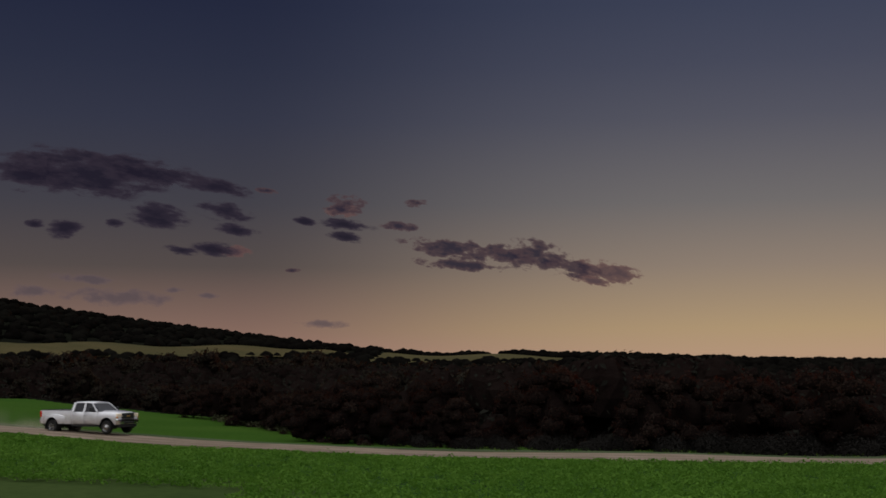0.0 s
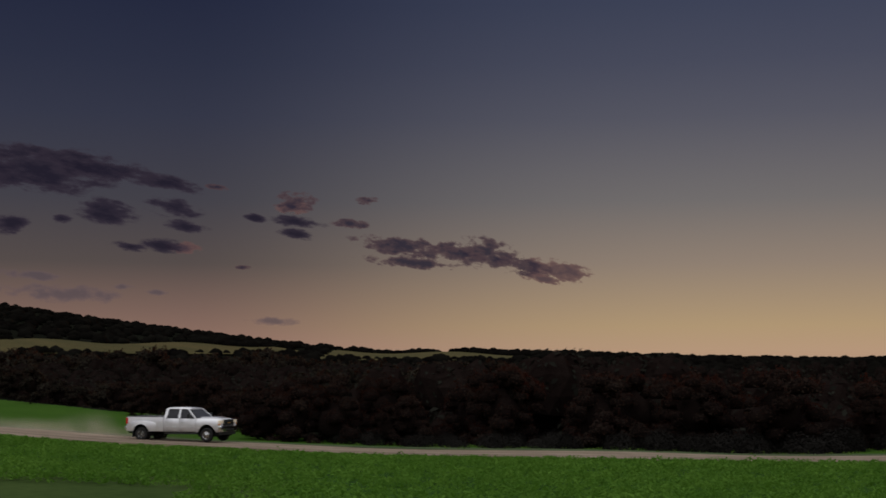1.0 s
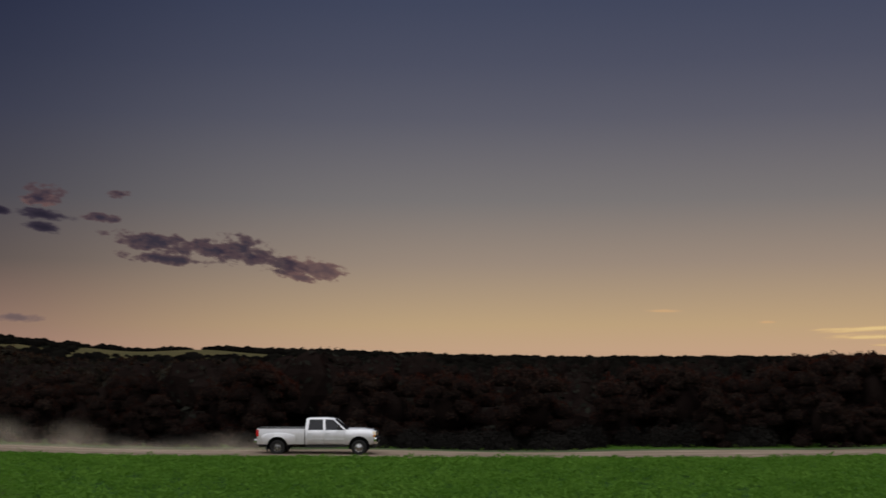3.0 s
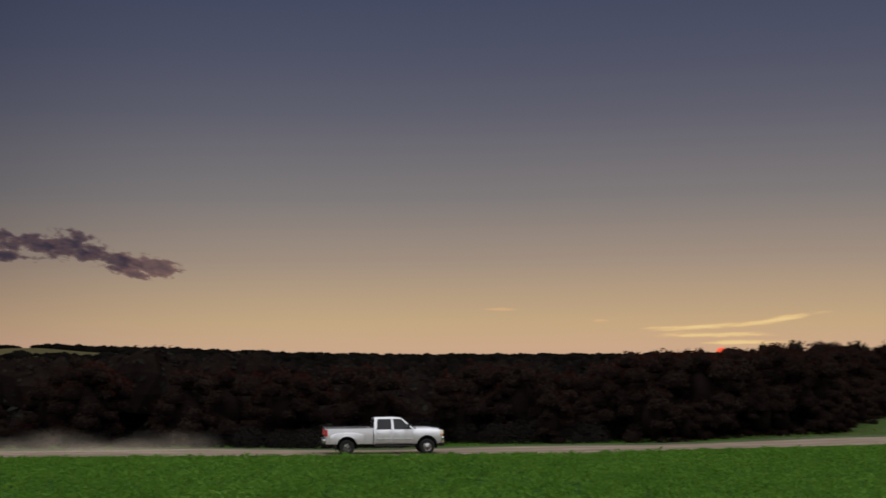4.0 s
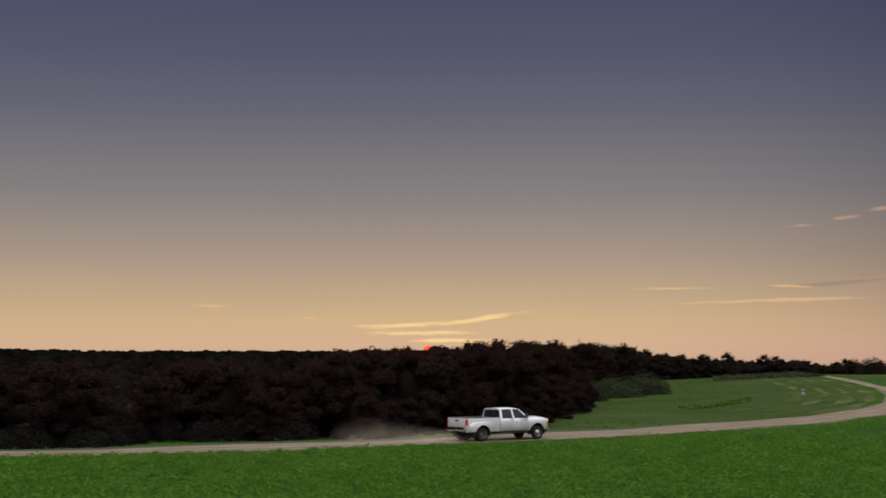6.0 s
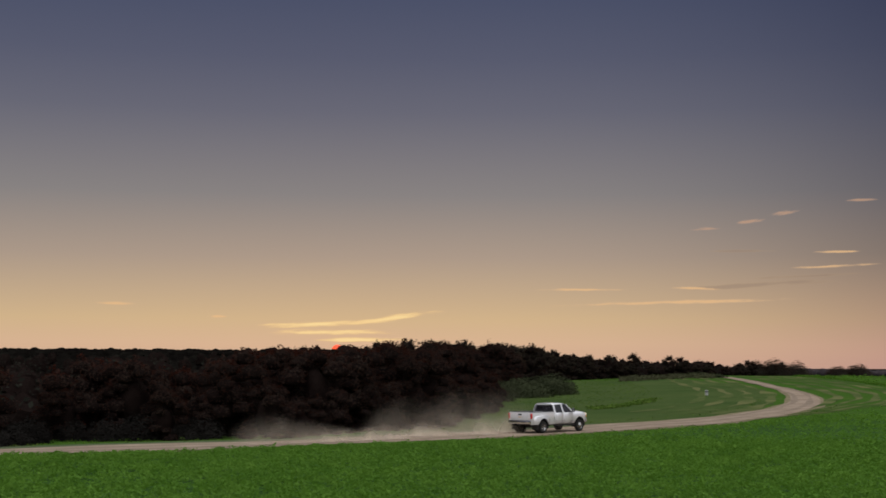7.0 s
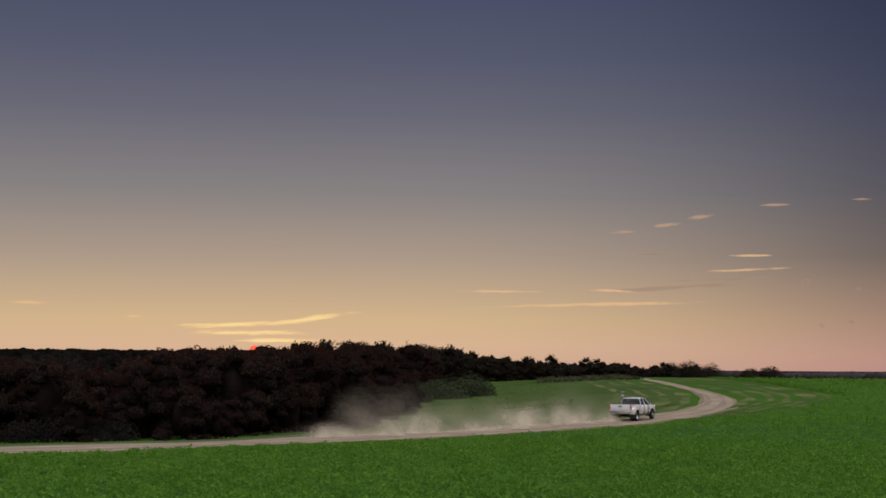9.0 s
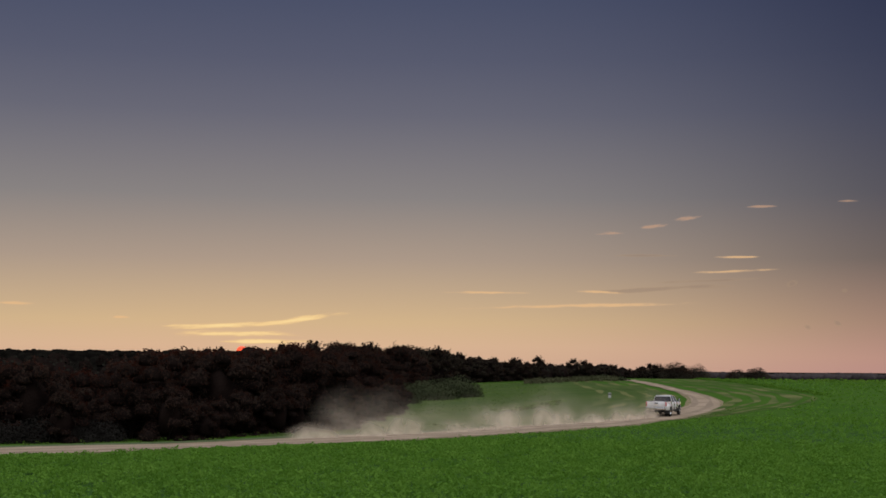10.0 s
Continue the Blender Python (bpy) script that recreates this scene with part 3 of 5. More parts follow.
# ---- far hills: woods as masses of foliage, and pale mown fields between them ----
def hill_woods():
    rng = np.random.default_rng(8)
    n = 10500
    az = rng.uniform(-24, 62, n)
    r = 640 * np.exp(rng.uniform(0, 1, n) ** 0.75 * math.log(1650 / 640))
    x, y = r * np.sin(np.radians(az)), r * np.cos(np.radians(az))
    z = ground_z(x, y)
    el = np.degrees(np.arctan2(z - EYE, r))
    fld = np.array([in_field(a, e) for a, e in zip(az, el)])
    keep = ~fld & ~((az > 46) & (r < 1250))
    near, far, last = [], [], []
    for px, py, pz, q, a in zip(x[keep], y[keep], z[keep], r[keep], az[keep]):
        w = rng.uniform(2.6, 5.6)
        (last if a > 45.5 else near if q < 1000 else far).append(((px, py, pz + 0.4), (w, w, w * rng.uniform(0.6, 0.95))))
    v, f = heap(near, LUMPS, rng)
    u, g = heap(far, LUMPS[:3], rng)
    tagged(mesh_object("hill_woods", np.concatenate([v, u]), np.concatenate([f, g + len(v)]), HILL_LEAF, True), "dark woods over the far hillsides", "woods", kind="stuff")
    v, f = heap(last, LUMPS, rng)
    tagged(mesh_object("distant_woods", v, f, HAZY_LEAF, True), "woods along the farthest horizon, mauve haze put into their colour", "woods", kind="stuff")


FIELDS = [(-22, -3.2, 0.72, 1.48), (-3.6, 6.6, 0.46, 0.96)]


def field_top(a, a0, e1):
    ends = next((b0, b1, f0) for b0, b1, f0, f1 in FIELDS if b0 == a0)
    top = e1 - 0.02 * (a - a0) - 0.07 * (1 + math.sin(1.1 * a + 2))
    return min(top, ends[2] + 0.16 * (ends[1] - a) + 0.02, ends[2] + 0.4 * (a - ends[0]) + 0.02)


def in_field(a, e):
    return any(a0 < a < a1 and e0 + 0.08 < e < field_top(a, a0, e1) + 0.02 for a0, a1, e0, e1 in FIELDS)


def far_fields():
    for a0, a1, e0, e1 in FIELDS:
        az = np.radians(np.linspace(a0, a1, 60))
        rr = np.linspace(600, 1500, 400)
        rows = []
        for a in az:
            z = ground_z(rr * math.sin(a), rr * math.cos(a))
            el = np.degrees(np.arctan2(z - EYE, rr))
            r0 = rr[np.argmax(el > e0)]
            r1 = rr[np.argmax(el > field_top(math.degrees(a), a0, e1))]
            q = np.linspace(r0, max(r1, r0 + 4), 14)
            x, y = q * math.sin(a), q * math.cos(a)
            rows.append(np.column_stack([x, y, ground_z(x, y) + 1.2]))
        v = np.stack(rows, 0).reshape(-1, 3)
        tagged(mesh_object("mown_field", v, sheet_faces(60, 14), STRAW, True), "pale straw-coloured mown field on the far hillside", "field", kind="structure")


far_fields()
hill_woods()


# ---- the crop in front of the track ----
APEX = int(np.argmax(np.arctan2(ROAD[:, 0], ROAD[:, 1])))


def road_side(x, y):
    """Metres to the nearest point of the track's middle, and the side (plus: the far side)."""
    q = ROAD[::3]
    d2 = (x[:, None] - q[None, :, 0]) ** 2 + (y[:, None] - q[None, :, 1]) ** 2
    k = d2.argmin(1)
    d = np.gradient(q, axis=0)[k]
    side = np.sign(d[:, 0] * (y - q[k, 1]) - d[:, 1] * (x - q[k, 0]))
    return np.sqrt(d2[np.arange(len(x)), k]), side, 3 * k


def tufts(x, y, height, count, size, rng):
    """Leafy tufts on the ground: vertices and faces."""
    n = len(x)
    base = np.column_stack([x, y, ground_z(x, y)])
    v = []
    for _ in range(count):
        a = rng.uniform(0, 2 * np.pi, n)
        out = rng.uniform(0.02, 0.22, n)
        c = base + np.column_stack([out * np.cos(a), out * np.sin(a), height * rng.uniform(0.35, 1.0, n)])
        v.append(leaves(c, size, rng, 0.7)[0])
    v = np.concatenate(v)
    return v, np.arange(len(v)).reshape(-1, 4)


def crop():
    rng = np.random.default_rng(3)
    n = 118000
    az = rng.uniform(-21, 62, n)
    r = np.sqrt(rng.uniform(39 ** 2, rng.choice([84.0, 130.0, 290.0], n, p=[0.52, 0.24, 0.24]) ** 2, n))
    x, y = r * np.sin(np.radians(az)), r * np.cos(np.radians(az))
    d, side, at = road_side(x, y)
    def swell(wave, k):
        """Uneven ground cover: crossed waves of about the given length, from -1 to 1."""
        q = np.random.default_rng(k)
        total = 0
        for a in q.uniform(0, 2 * np.pi, 7):
            total = total + np.sin((x * np.cos(a) + y * np.sin(a)) * 2 * np.pi / (wave * q.uniform(0.6, 1.6)) + q.uniform(0, 6.3))
        return np.clip(total / 3.2, -1, 1)
    patch = 0.55 * swell(1.3, 1) + 0.35 * swell(3.6, 2) + 0.3 * swell(11.0, 3)
    keep = (side < 0) & (d > np.interp(at, [0, APEX - 45, APEX - 5, APEX + 30, 900], [4.3, 4.3, 12, 18, 18]) - 0.9 * (1 - step(40, 75, x))) & ~((x < -7) & (y < 49 - 0.2 * (x + 7))) & (patch > -0.5 + rng.uniform(-0.25, 0.25, n))
    x, y, r, patch, d = x[keep], y[keep], r[keep], patch[keep], d[keep]
    h = 0.36 * rng.uniform(0.55, 1.15, len(x)) * (1 + 0.75 * patch)
    low = np.interp(x, [2, 12, 34, 44], [0.25, 0.45, 0.45, 0.25])
    h = h * (low + (1 - low) * step(4, 10, d))
    v, f = tufts(x, y, h, 8, 0.058 * np.interp(r, [0, 90, 150, 290], [1, 1, 1.5, 2.2]) * rng.uniform(0.6, 1.4, len(x)), rng)
    tagged(mesh_object("field_crop", v, f, CROP), "low dense leafy green crop filling the field", "crop", kind="stuff")
    # rougher grass on the verges and over the rise
    az = rng.uniform(-22, 62, 60000)
    r = np.sqrt(rng.uniform(60 ** 2, 300 ** 2, 60000))
    x, y = r * np.sin(np.radians(az)), r * np.cos(np.radians(az))
    d, side, at = road_side(x, y)
    keep = (d > 4.0) & (d < 60) & (x > -5) & (((side > 0) & ((d > 19) | (r < 110))) | (d < 5.0) & (at < APEX)) & (behind_edge(x, y) < 3)
    x, y, d = x[keep], y[keep], d[keep]
    v, f = tufts(x, y, 0.16 * rng.uniform(0.5, 1.3, len(x)), 4, 0.06, rng)
    tagged(mesh_object("rough_grass", v, f, VERGE), "thin rough grass on the verge and the bend field", "grass", kind="stuff")


crop()


# ---- mown bands round the bend, scrub, bushes and marker posts ----
def mown_bands():
    k0 = int(np.argmin(np.hypot(ROAD[:, 0] - 92, ROAD[:, 1] - 81)))
    k1 = k0 + 170
    line = ROAD[k0:k1]
    for a, b, seed in ((3.9, 2.7, 1), (6.6, 5.4, 2), (9.4, 8.4, 3), (12.4, 11.5, 8), (-4.4, -6.0, 4), (-7.6, -8.8, 5), (-10.2, -11.4, 6), (-12.8, -14.4, 7), (-15.6, -16.4, 9)):
        run = line[8:]
        swing = 0.3 + 0.7 * step(0, 62, np.arange(len(run))) if a < 0 else None
        ob = strip("mown_band", run, max(a, b), min(a, b), 0.03, CUT, 5, 0.55, 0.0, seed, swing=swing)
        tagged(ob, "pale freshly cut grass in a curved band beside the track", "grass", kind="structure")
    rng = np.random.default_rng(31)
    d = np.gradient(line, axis=0)
    d /= np.hypot(*d.T)[:, None]
    nrm = np.stack([-d[:, 1], d[:, 0]], 1)
    for off, lo, hi, h, name, text in ((-18.5, 70, 168, 0.36, "crop_edge", "dark standing edge of the taller crop beyond the bend"),
                                       (17.5, 12, 44, 0.3, "ditch_grass", "dark tall grass along the ditch inside the bend")):
        q = np.repeat(line[lo:hi] + nrm[lo:hi] * off, 14, axis=0) + rng.normal(0, 0.5, ((hi - lo) * 14, 2))
        v, f = tufts(q[:, 0], q[:, 1], h * rng.uniform(0.5, 1.1, len(q)), 6, 0.13, rng)
        tagged(mesh_object(name, v, f, CROP if off < 0 else VERGE), text, "grass", kind="stuff")


mown_bands()


def corner_weeds():
    """Pale rough weeds where the far field runs out against the wood, and along the brow of the rise."""
    rng = np.random.default_rng(77)
    k = rng.uniform(0, 1, 900)
    x, y = -18 + 9.5 * k + rng.normal(0, 0.9, 900), 111.5 - 18.5 * k ** 1.1 + rng.normal(0, 0.7, 900)
    v, f = tufts(x, y, 0.45 * rng.uniform(0.4, 1.2, 900), 6, 0.09, rng)
    a, r = np.radians(rng.uniform(43.6, 47.6, 1100)), rng.normal(258, 5, 1100)
    u, g = tufts(r * np.sin(a), r * np.cos(a), 0.8 * rng.uniform(0.2, 1.2, 1100), 6, 0.16, rng)
    weeds = leaf_material("dry_weeds", (0.045, 0.050, 0.024), (0.075, 0.080, 0.040), (0.120, 0.115, 0.065), 0.85)
    tagged(mesh_object("dry_weeds", np.concatenate([v, u]), np.concatenate([f, g + len(v)]), weeds), "pale dry weeds along the field's rough margins", "weeds", kind="stuff")


corner_weeds()


def make_bush(seed, width, height, label, group, size=0.16, count=900, mat=BUSH_LEAF):
    """A rounded bush: stems and a dense uneven dome of leaf sprays."""
    rng = np.random.default_rng(seed)
    bush = new("bush")
    bm = bmesh.new()
    for _ in range(6):
        a = rng.uniform(0, 2 * math.pi)
        tapered(bm, (0, 0, -0.2), (0.3 * width * math.cos(a), 0.3 * width * math.sin(a), height * 0.6), 0.04, 0.015, 5)
    part("rootstock", bm, BARK, bush)
    p = rng.normal(size=(count, 3))
    p /= np.linalg.norm(p, axis=1)[:, None]
    p[:, 2] = np.abs(p[:, 2])
    p *= rng.uniform(0.55, 1.0, (count, 1)) * (1 + 0.13 * np.sin(7 * p[:, :1] + seed) * np.cos(5 * p[:, 1:2] + seed))
    v, f = leaves(p * np.array([width / 2, width / 2, height]), size, rng, facing=p + np.array([0, 0, 0.3]))
    crown = mesh_object("foliage", v, f, mat)
    crown.parent = bush
    return tagged(bush, label, "bush", group)


def plant_scrub():
    rng = np.random.default_rng(17)
    text, grp = "dusty grey-green scrub bush at the edge of the wood", "scrub along the wood's edge"
    stock = [make_bush(41, 3.6, 1.5, text, grp, 0.075, 2400, SCRUB_LEAF), make_bush(42, 3.2, 1.7, text, grp, 0.075, 2400, SCRUB_LEAF), make_bush(43, 4.4, 1.4, text, grp, 0.075, 2600, SCRUB_LEAF)]
    first = set()
    seg = np.hypot(*np.diff(EDGE, axis=0).T)
    s, stop = seg[:4].sum() + 5, seg[:7].sum() - 8
    while s < stop:
        for off in (0.5, 2.3):
            x, y = along_edge(s + rng.uniform(-1, 1), off + rng.uniform(-0.4, 0.4))
            k = int(rng.integers(3))
            m = pose(x, y, gz(x, y), 0, 0, rng.uniform(0, 360))
            ob = copy_thing(stock[k], m) if k in first else stock[k]
            first.add(k)
            ob.matrix_basis = m @ Matrix.Scale(rng.uniform(0.85, 1.15) * float(np.interp(x, [0, 10, 18, 34], [0.5, 0.56, 0.8, 0.85])), 4)
        s += 2.0 * rng.uniform(0.8, 1.3)
    big = "broad rounded grey-green bush standing in the bend field"
    for seed, a, r, w, h in ((51, 40.75, 188, 7.6, 3.0), (52, 39.5, 178, 8.0, 2.8), (53, 38.1, 166, 6.5, 3.0)):
        b = make_bush(seed, w, h, big, "bushes in the bend field", 0.13, 6500)
        x, y = r * math.sin(radians(a)), r * math.cos(radians(a))
        b.matrix_basis = pose(x, y, gz(x, y) - 0.1, 0, 0, 40)
    for seed, a, r, w, h in ((61, 46.2, 262, 4, 1.0), (62, 46.9, 264, 5, 1.2), (63, 47.7, 262, 4, 0.9)):
        b = make_bush(seed, w, h, "low weedy bush on the brow of the rise", "weeds on the rise", 0.16, 600)
        x, y = r * math.sin(radians(a)), r * math.cos(radians(a))
        b.matrix_basis = pose(x, y, gz(x, y) - 0.1, 0, 0, 10)
    for seed, a, r, w, h in ((71, 49.2, 420, 9, 6.0), (72, 50.0, 424, 12, 6.5), (73, 50.9, 430, 11, 5.6), (74, 52.6, 520, 10, 5.0), (75, 53.4, 520, 11, 5.2)):
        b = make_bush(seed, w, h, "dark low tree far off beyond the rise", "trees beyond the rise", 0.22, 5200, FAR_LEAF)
        b.name = "far_tree"
        tagged(b, category="tree")
        x, y = r * math.sin(radians(a)), r * math.cos(radians(a))
        b.matrix_basis = pose(x, y, gz(x, y) - 0.3, 0, 0, 10)


plant_scrub()



# ---- the pickup truck: x ahead, y to its left, z up from the ground midway between the axles ----
PAINT = plain("white_paint", (0.84, 0.82, 0.84), 0.20, 0.20, wear=0.08, scale=1.5, coat=1.0)
def paint_ground_reflection(m):
    """The dark ground's reflection painted into the lower panels, its upper edge noisy."""
    nt = m.node_tree
    N, L = nt.nodes.new, nt.links.new
    b = nt.nodes["Principled BSDF"]
    base = b.inputs["Base Color"].links[0].from_socket
    tc, sep, tex, add, rng, mix = N("ShaderNodeTexCoord"), N("ShaderNodeSeparateXYZ"), N("ShaderNodeTexNoise"), N("ShaderNodeMath"), N("ShaderNodeMapRange"), N("ShaderNodeMix")
    L(tc.outputs["Object"], sep.inputs[0])
    L(tc.outputs["Object"], tex.inputs["Vector"])
    tex.inputs["Scale"].default_value, tex.inputs["Detail"].default_value = 2.2, 6
    add.operation = "MULTIPLY_ADD"
    add.inputs[1].default_value = 0.55
    L(tex.outputs["Fac"], add.inputs[0])
    L(sep.outputs["Z"], add.inputs[2])
    rng.inputs["From Min"].default_value, rng.inputs["From Max"].default_value = 1.45, 0.85
    rng.inputs["To Max"].default_value = 0.6
    L(add.outputs[0], rng.inputs["Value"])
    mix.data_type = "RGBA"
    mix.inputs["B"].default_value = (0.33, 0.275, 0.24, 1)
    L(rng.outputs[0], mix.inputs["Factor"])
    L(base, mix.inputs["A"])
    L(mix.outputs["Result"], b.inputs["Base Color"])


paint_ground_reflection(PAINT)
CHROME = plain("chrome", (0.75, 0.75, 0.76), 0.16, 1.0, wear=0.1, scale=6)
BLACK = plain("black_plastic", (0.018, 0.018, 0.019), 0.6, wear=0.3)
LINER = plain("bed_liner", (0.012, 0.012, 0.013), 0.85, wear=0.3, spec=0.2)
RUBBER = plain("tyre_rubber", (0.022, 0.021, 0.02), 0.85, wear=0.4, scale=20, spec=0.25)
ALLOY = plain("polished_alloy", (0.42, 0.41, 0.40), 0.25, 1.0, wear=0.15, scale=8)
SEAT = plain("dark_seat_cloth", (0.03, 0.03, 0.032), 0.9, wear=0.3)
AMBER = plain("amber_lens", (0.75, 0.28, 0.03), 0.2, coat=0.5)
GOLD = plain("gold_badge", (0.65, 0.40, 0.08), 0.3, 0.6)
FRAME_STEEL = plain("frame_steel", (0.025, 0.024, 0.023), 0.8, wear=0.4)


def lamp_lens(name, col, glow):
    m, nt, b = material(name, 0.12)
    a, _ = noise_colour(nt, 14, ((0.3, tuple(c * 0.7 for c in col)), (0.7, col)))
    nt.links.new(a, b.inputs["Base Color"])
    nt.links.new(a, b.inputs["Emission Color"])
    b.inputs["Emission Strength"].default_value = glow
    b.inputs["Coat Weight"].default_value = 0.6
    return m


TAIL = lamp_lens("red_tail_lens", (0.6, 0.012, 0.015), 0.12)
HEAD = lamp_lens("headlamp_lens", (0.85, 0.72, 0.55), 0.25)


def tinted():
    m, nt, b = material("tinted_glass", 0.03)
    a, _ = noise_colour(nt, 2.0, ((0.3, (0.02, 0.02, 0.024)), (0.7, (0.035, 0.033, 0.04))))
    nt.links.new(a, b.inputs["Base Color"])
    b.inputs["Transmission Weight"].default_value = 0.3
    b.inputs["IOR"].default_value = 1.33
    return m


GLASS = tinted()
REAR_GLASS = tinted()
REAR_GLASS.node_tree.nodes["Principled BSDF"].inputs["IOR"].default_value = 1.9


def smooth(bm, angle=35):
    """Shade smooth but for sharp corners."""
    for f in bm.faces:
        f.smooth = True
    for e in bm.edges:
        if len(e.link_faces) == 2 and e.calc_face_angle(0) > radians(angle):
            e.smooth = False


def box(bm, x0, x1, y0, y1, z0, z1, bevel=0.0):
    r = bmesh.ops.create_cube(bm, size=1, matrix=Matrix.Translation(((x0 + x1) / 2, (y0 + y1) / 2, (z0 + z1) / 2)) @ Matrix.Diagonal((abs(x1 - x0), abs(y1 - y0), abs(z1 - z0), 1)))
    if bevel:
        es = list({e for v in r["verts"] for e in v.link_edges})
        bmesh.ops.bevel(bm, geom=es, offset=bevel, segments=2, affect="EDGES", profile=0.6)
    return bm


def boxed(*a, bevel=0.02):
    bm = box(bmesh.new(), *a, bevel=bevel)
    smooth(bm)
    return bm


def loft(sections):
    """A closed body through half outlines (x, [(y, z), ...] from the middle of the floor round to the middle of the top), mirrored."""
    bm = bmesh.new()
    rings = []
    for x, half in sections:
        full = [(y, z) for y, z in half] + [(-y, z) for y, z in reversed(half) if y > 1e-6]
        rings.append([bm.verts.new((x, y, z)) for y, z in full])
    n = len(rings[0])
    for a, b in zip(rings, rings[1:]):
        for k in range(n):
            bm.faces.new((a[k], b[k], b[(k + 1) % n], a[(k + 1) % n]))
    bm.faces.new(rings[0])
    bm.faces.new(list(reversed(rings[-1])))
    bmesh.ops.recalc_face_normals(bm, faces=bm.faces)
    smooth(bm, 40)
    return bm


def panel(corners, thick):
    """A flat plate with the given corners and thickness, slightly rounded."""
    bm = bmesh.new()
    vs = [bm.verts.new(c) for c in corners]
    f = bm.faces.new(vs)
    f.normal_update()
    r = bmesh.ops.extrude_face_region(bm, geom=[f])
    up = [v for v in r["geom"] if isinstance(v, bmesh.types.BMVert)]
    bmesh.ops.translate(bm, verts=up, vec=f.normal * thick)
    bmesh.ops.recalc_face_normals(bm, faces=bm.faces)
    return bm


def lathe(profile, steps=28, y_sign=1):
    """A turned shape about the y axis from (radius, y) pairs."""
    bm = bmesh.new()
    rings = [[bm.verts.new((r * math.cos(2 * math.pi * k / steps), y_sign * y, r * math.sin(2 * math.pi * k / steps))) for k in range(steps)] for r, y in profile]
    for a, b in zip(rings, rings[1:]):
        for k in range(steps):
            bm.faces.new((a[k], a[(k + 1) % steps], b[(k + 1) % steps], b[k]))
    bmesh.ops.recalc_face_normals(bm, faces=bm.faces)
    smooth(bm, 50)
    return bm


def arch(x, z, rad, y0, y1, steps=18):
    """The dark half drum behind a wheel opening, with its inner wall."""
    bm = bmesh.new()
    ang = [-0.25 + (math.pi + 0.5) * k / steps for k in range(steps + 1)]
    a = [bm.verts.new((x + rad * math.cos(t), y0, z + rad * math.sin(t))) for t in ang]
    b = [bm.verts.new((x + rad * math.cos(t), y1, z + rad * math.sin(t))) for t in ang]
    for k in range(steps):
        bm.faces.new((a[k], a[k + 1], b[k + 1], b[k]))
    bm.faces.new(a)
    return bm


def carve(ob, cutters):
    """Cut round openings through a part and keep the result as its mesh."""
    dg = bpy.context.evaluated_depsgraph_get
    for (x, z, radius, y0, y1) in cutters:
        bm = bmesh.new()
        bmesh.ops.create_cone(bm, cap_ends=True, segments=32, radius1=radius, radius2=radius, depth=abs(y1 - y0),
                              matrix=Matrix.Translation((x, (y0 + y1) / 2, z)) @ Matrix.Rotation(math.pi / 2, 4, "X"))
        me = bpy.data.meshes.new("cut")
        bm.to_mesh(me)
        bm.free()
        c = new("cut", me)
        mod = ob.modifiers.new("cut", "BOOLEAN")
        mod.operation, mod.object, mod.solver = "DIFFERENCE", c, "EXACT"
        ob.parent, keep = None, ob.parent
        got = bpy.data.meshes.new_from_object(ob.evaluated_get(dg()))
        ob.modifiers.clear()
        ob.data = got
        ob.parent = keep
        bpy.data.objects.remove(c)
        bpy.data.meshes.remove(me)


FRONT, REAR, TYRE = 2.14, -2.2, 0.405
WHEELS = []


def make_wheel(truck, x, y, dual):
    """A wheel on its axle's end, with tyre, rim, hub and lug holes; the rear ones are twins."""
    s = 1 if y > 0 else -1
    hub = new("wheel")
    hub.parent = truck
    hub.location = (x, y, TYRE)
    tyre = [(0.235, -0.11), (0.34, -0.125), (0.385, -0.115), (0.405, -0.08), (0.405, 0.08), (0.385, 0.115), (0.34, 0.125), (0.235, 0.11)]
    offs = (0.0, -0.28) if dual else (0.0,)
    for o in offs:
        part("tyre", lathe([(r, q + o) for r, q in tyre], 32, s), RUBBER, hub)
    if dual:
        rim = [(0.24, 0.11), (0.225, 0.09), (0.20, -0.02), (0.17, -0.06), (0.10, -0.05), (0.075, 0.02), (0.06, 0.06), (0.0, 0.065)]
    else:
        rim = [(0.24, 0.11), (0.225, 0.10), (0.205, 0.09), (0.17, 0.12), (0.11, 0.135), (0.085, 0.17), (0.07, 0.19), (0.0, 0.195)]
    disc = part("rim", lathe(rim, 32, s), ALLOY, hub, "polished alloy rim")
    bm = bmesh.new()
    for k in range(8):
        a = 2 * math.pi * (k + 0.5) / 8
        q = -0.035 if dual else 0.112
        bmesh.ops.create_cone(bm, cap_ends=True, segments=10, radius1=0.028, radius2=0.028, depth=0.02,
                              matrix=Matrix.Translation((0.178 * math.cos(a), s * (q + 0.008), 0.178 * math.sin(a))) @ Matrix.Rotation(math.pi / 2, 4, "X"))
    part("vent_holes", bm, BLACK, disc)
    for k in range(8):
        a = 2 * math.pi * k / 8
        bm = bmesh.new()
        q = -0.045 if dual else 0.14
        bmesh.ops.create_cone(bm, cap_ends=True, segments=6, radius1=0.014, radius2=0.011, depth=0.04,
                              matrix=Matrix.Translation((0.115 * math.cos(a), s * (q + 0.015), 0.115 * math.sin(a))) @ Matrix.Rotation(math.pi / 2, 4, "X"))
        part("lug_nut", bm, CHROME, disc)
    WHEELS.append((hub, x, y))


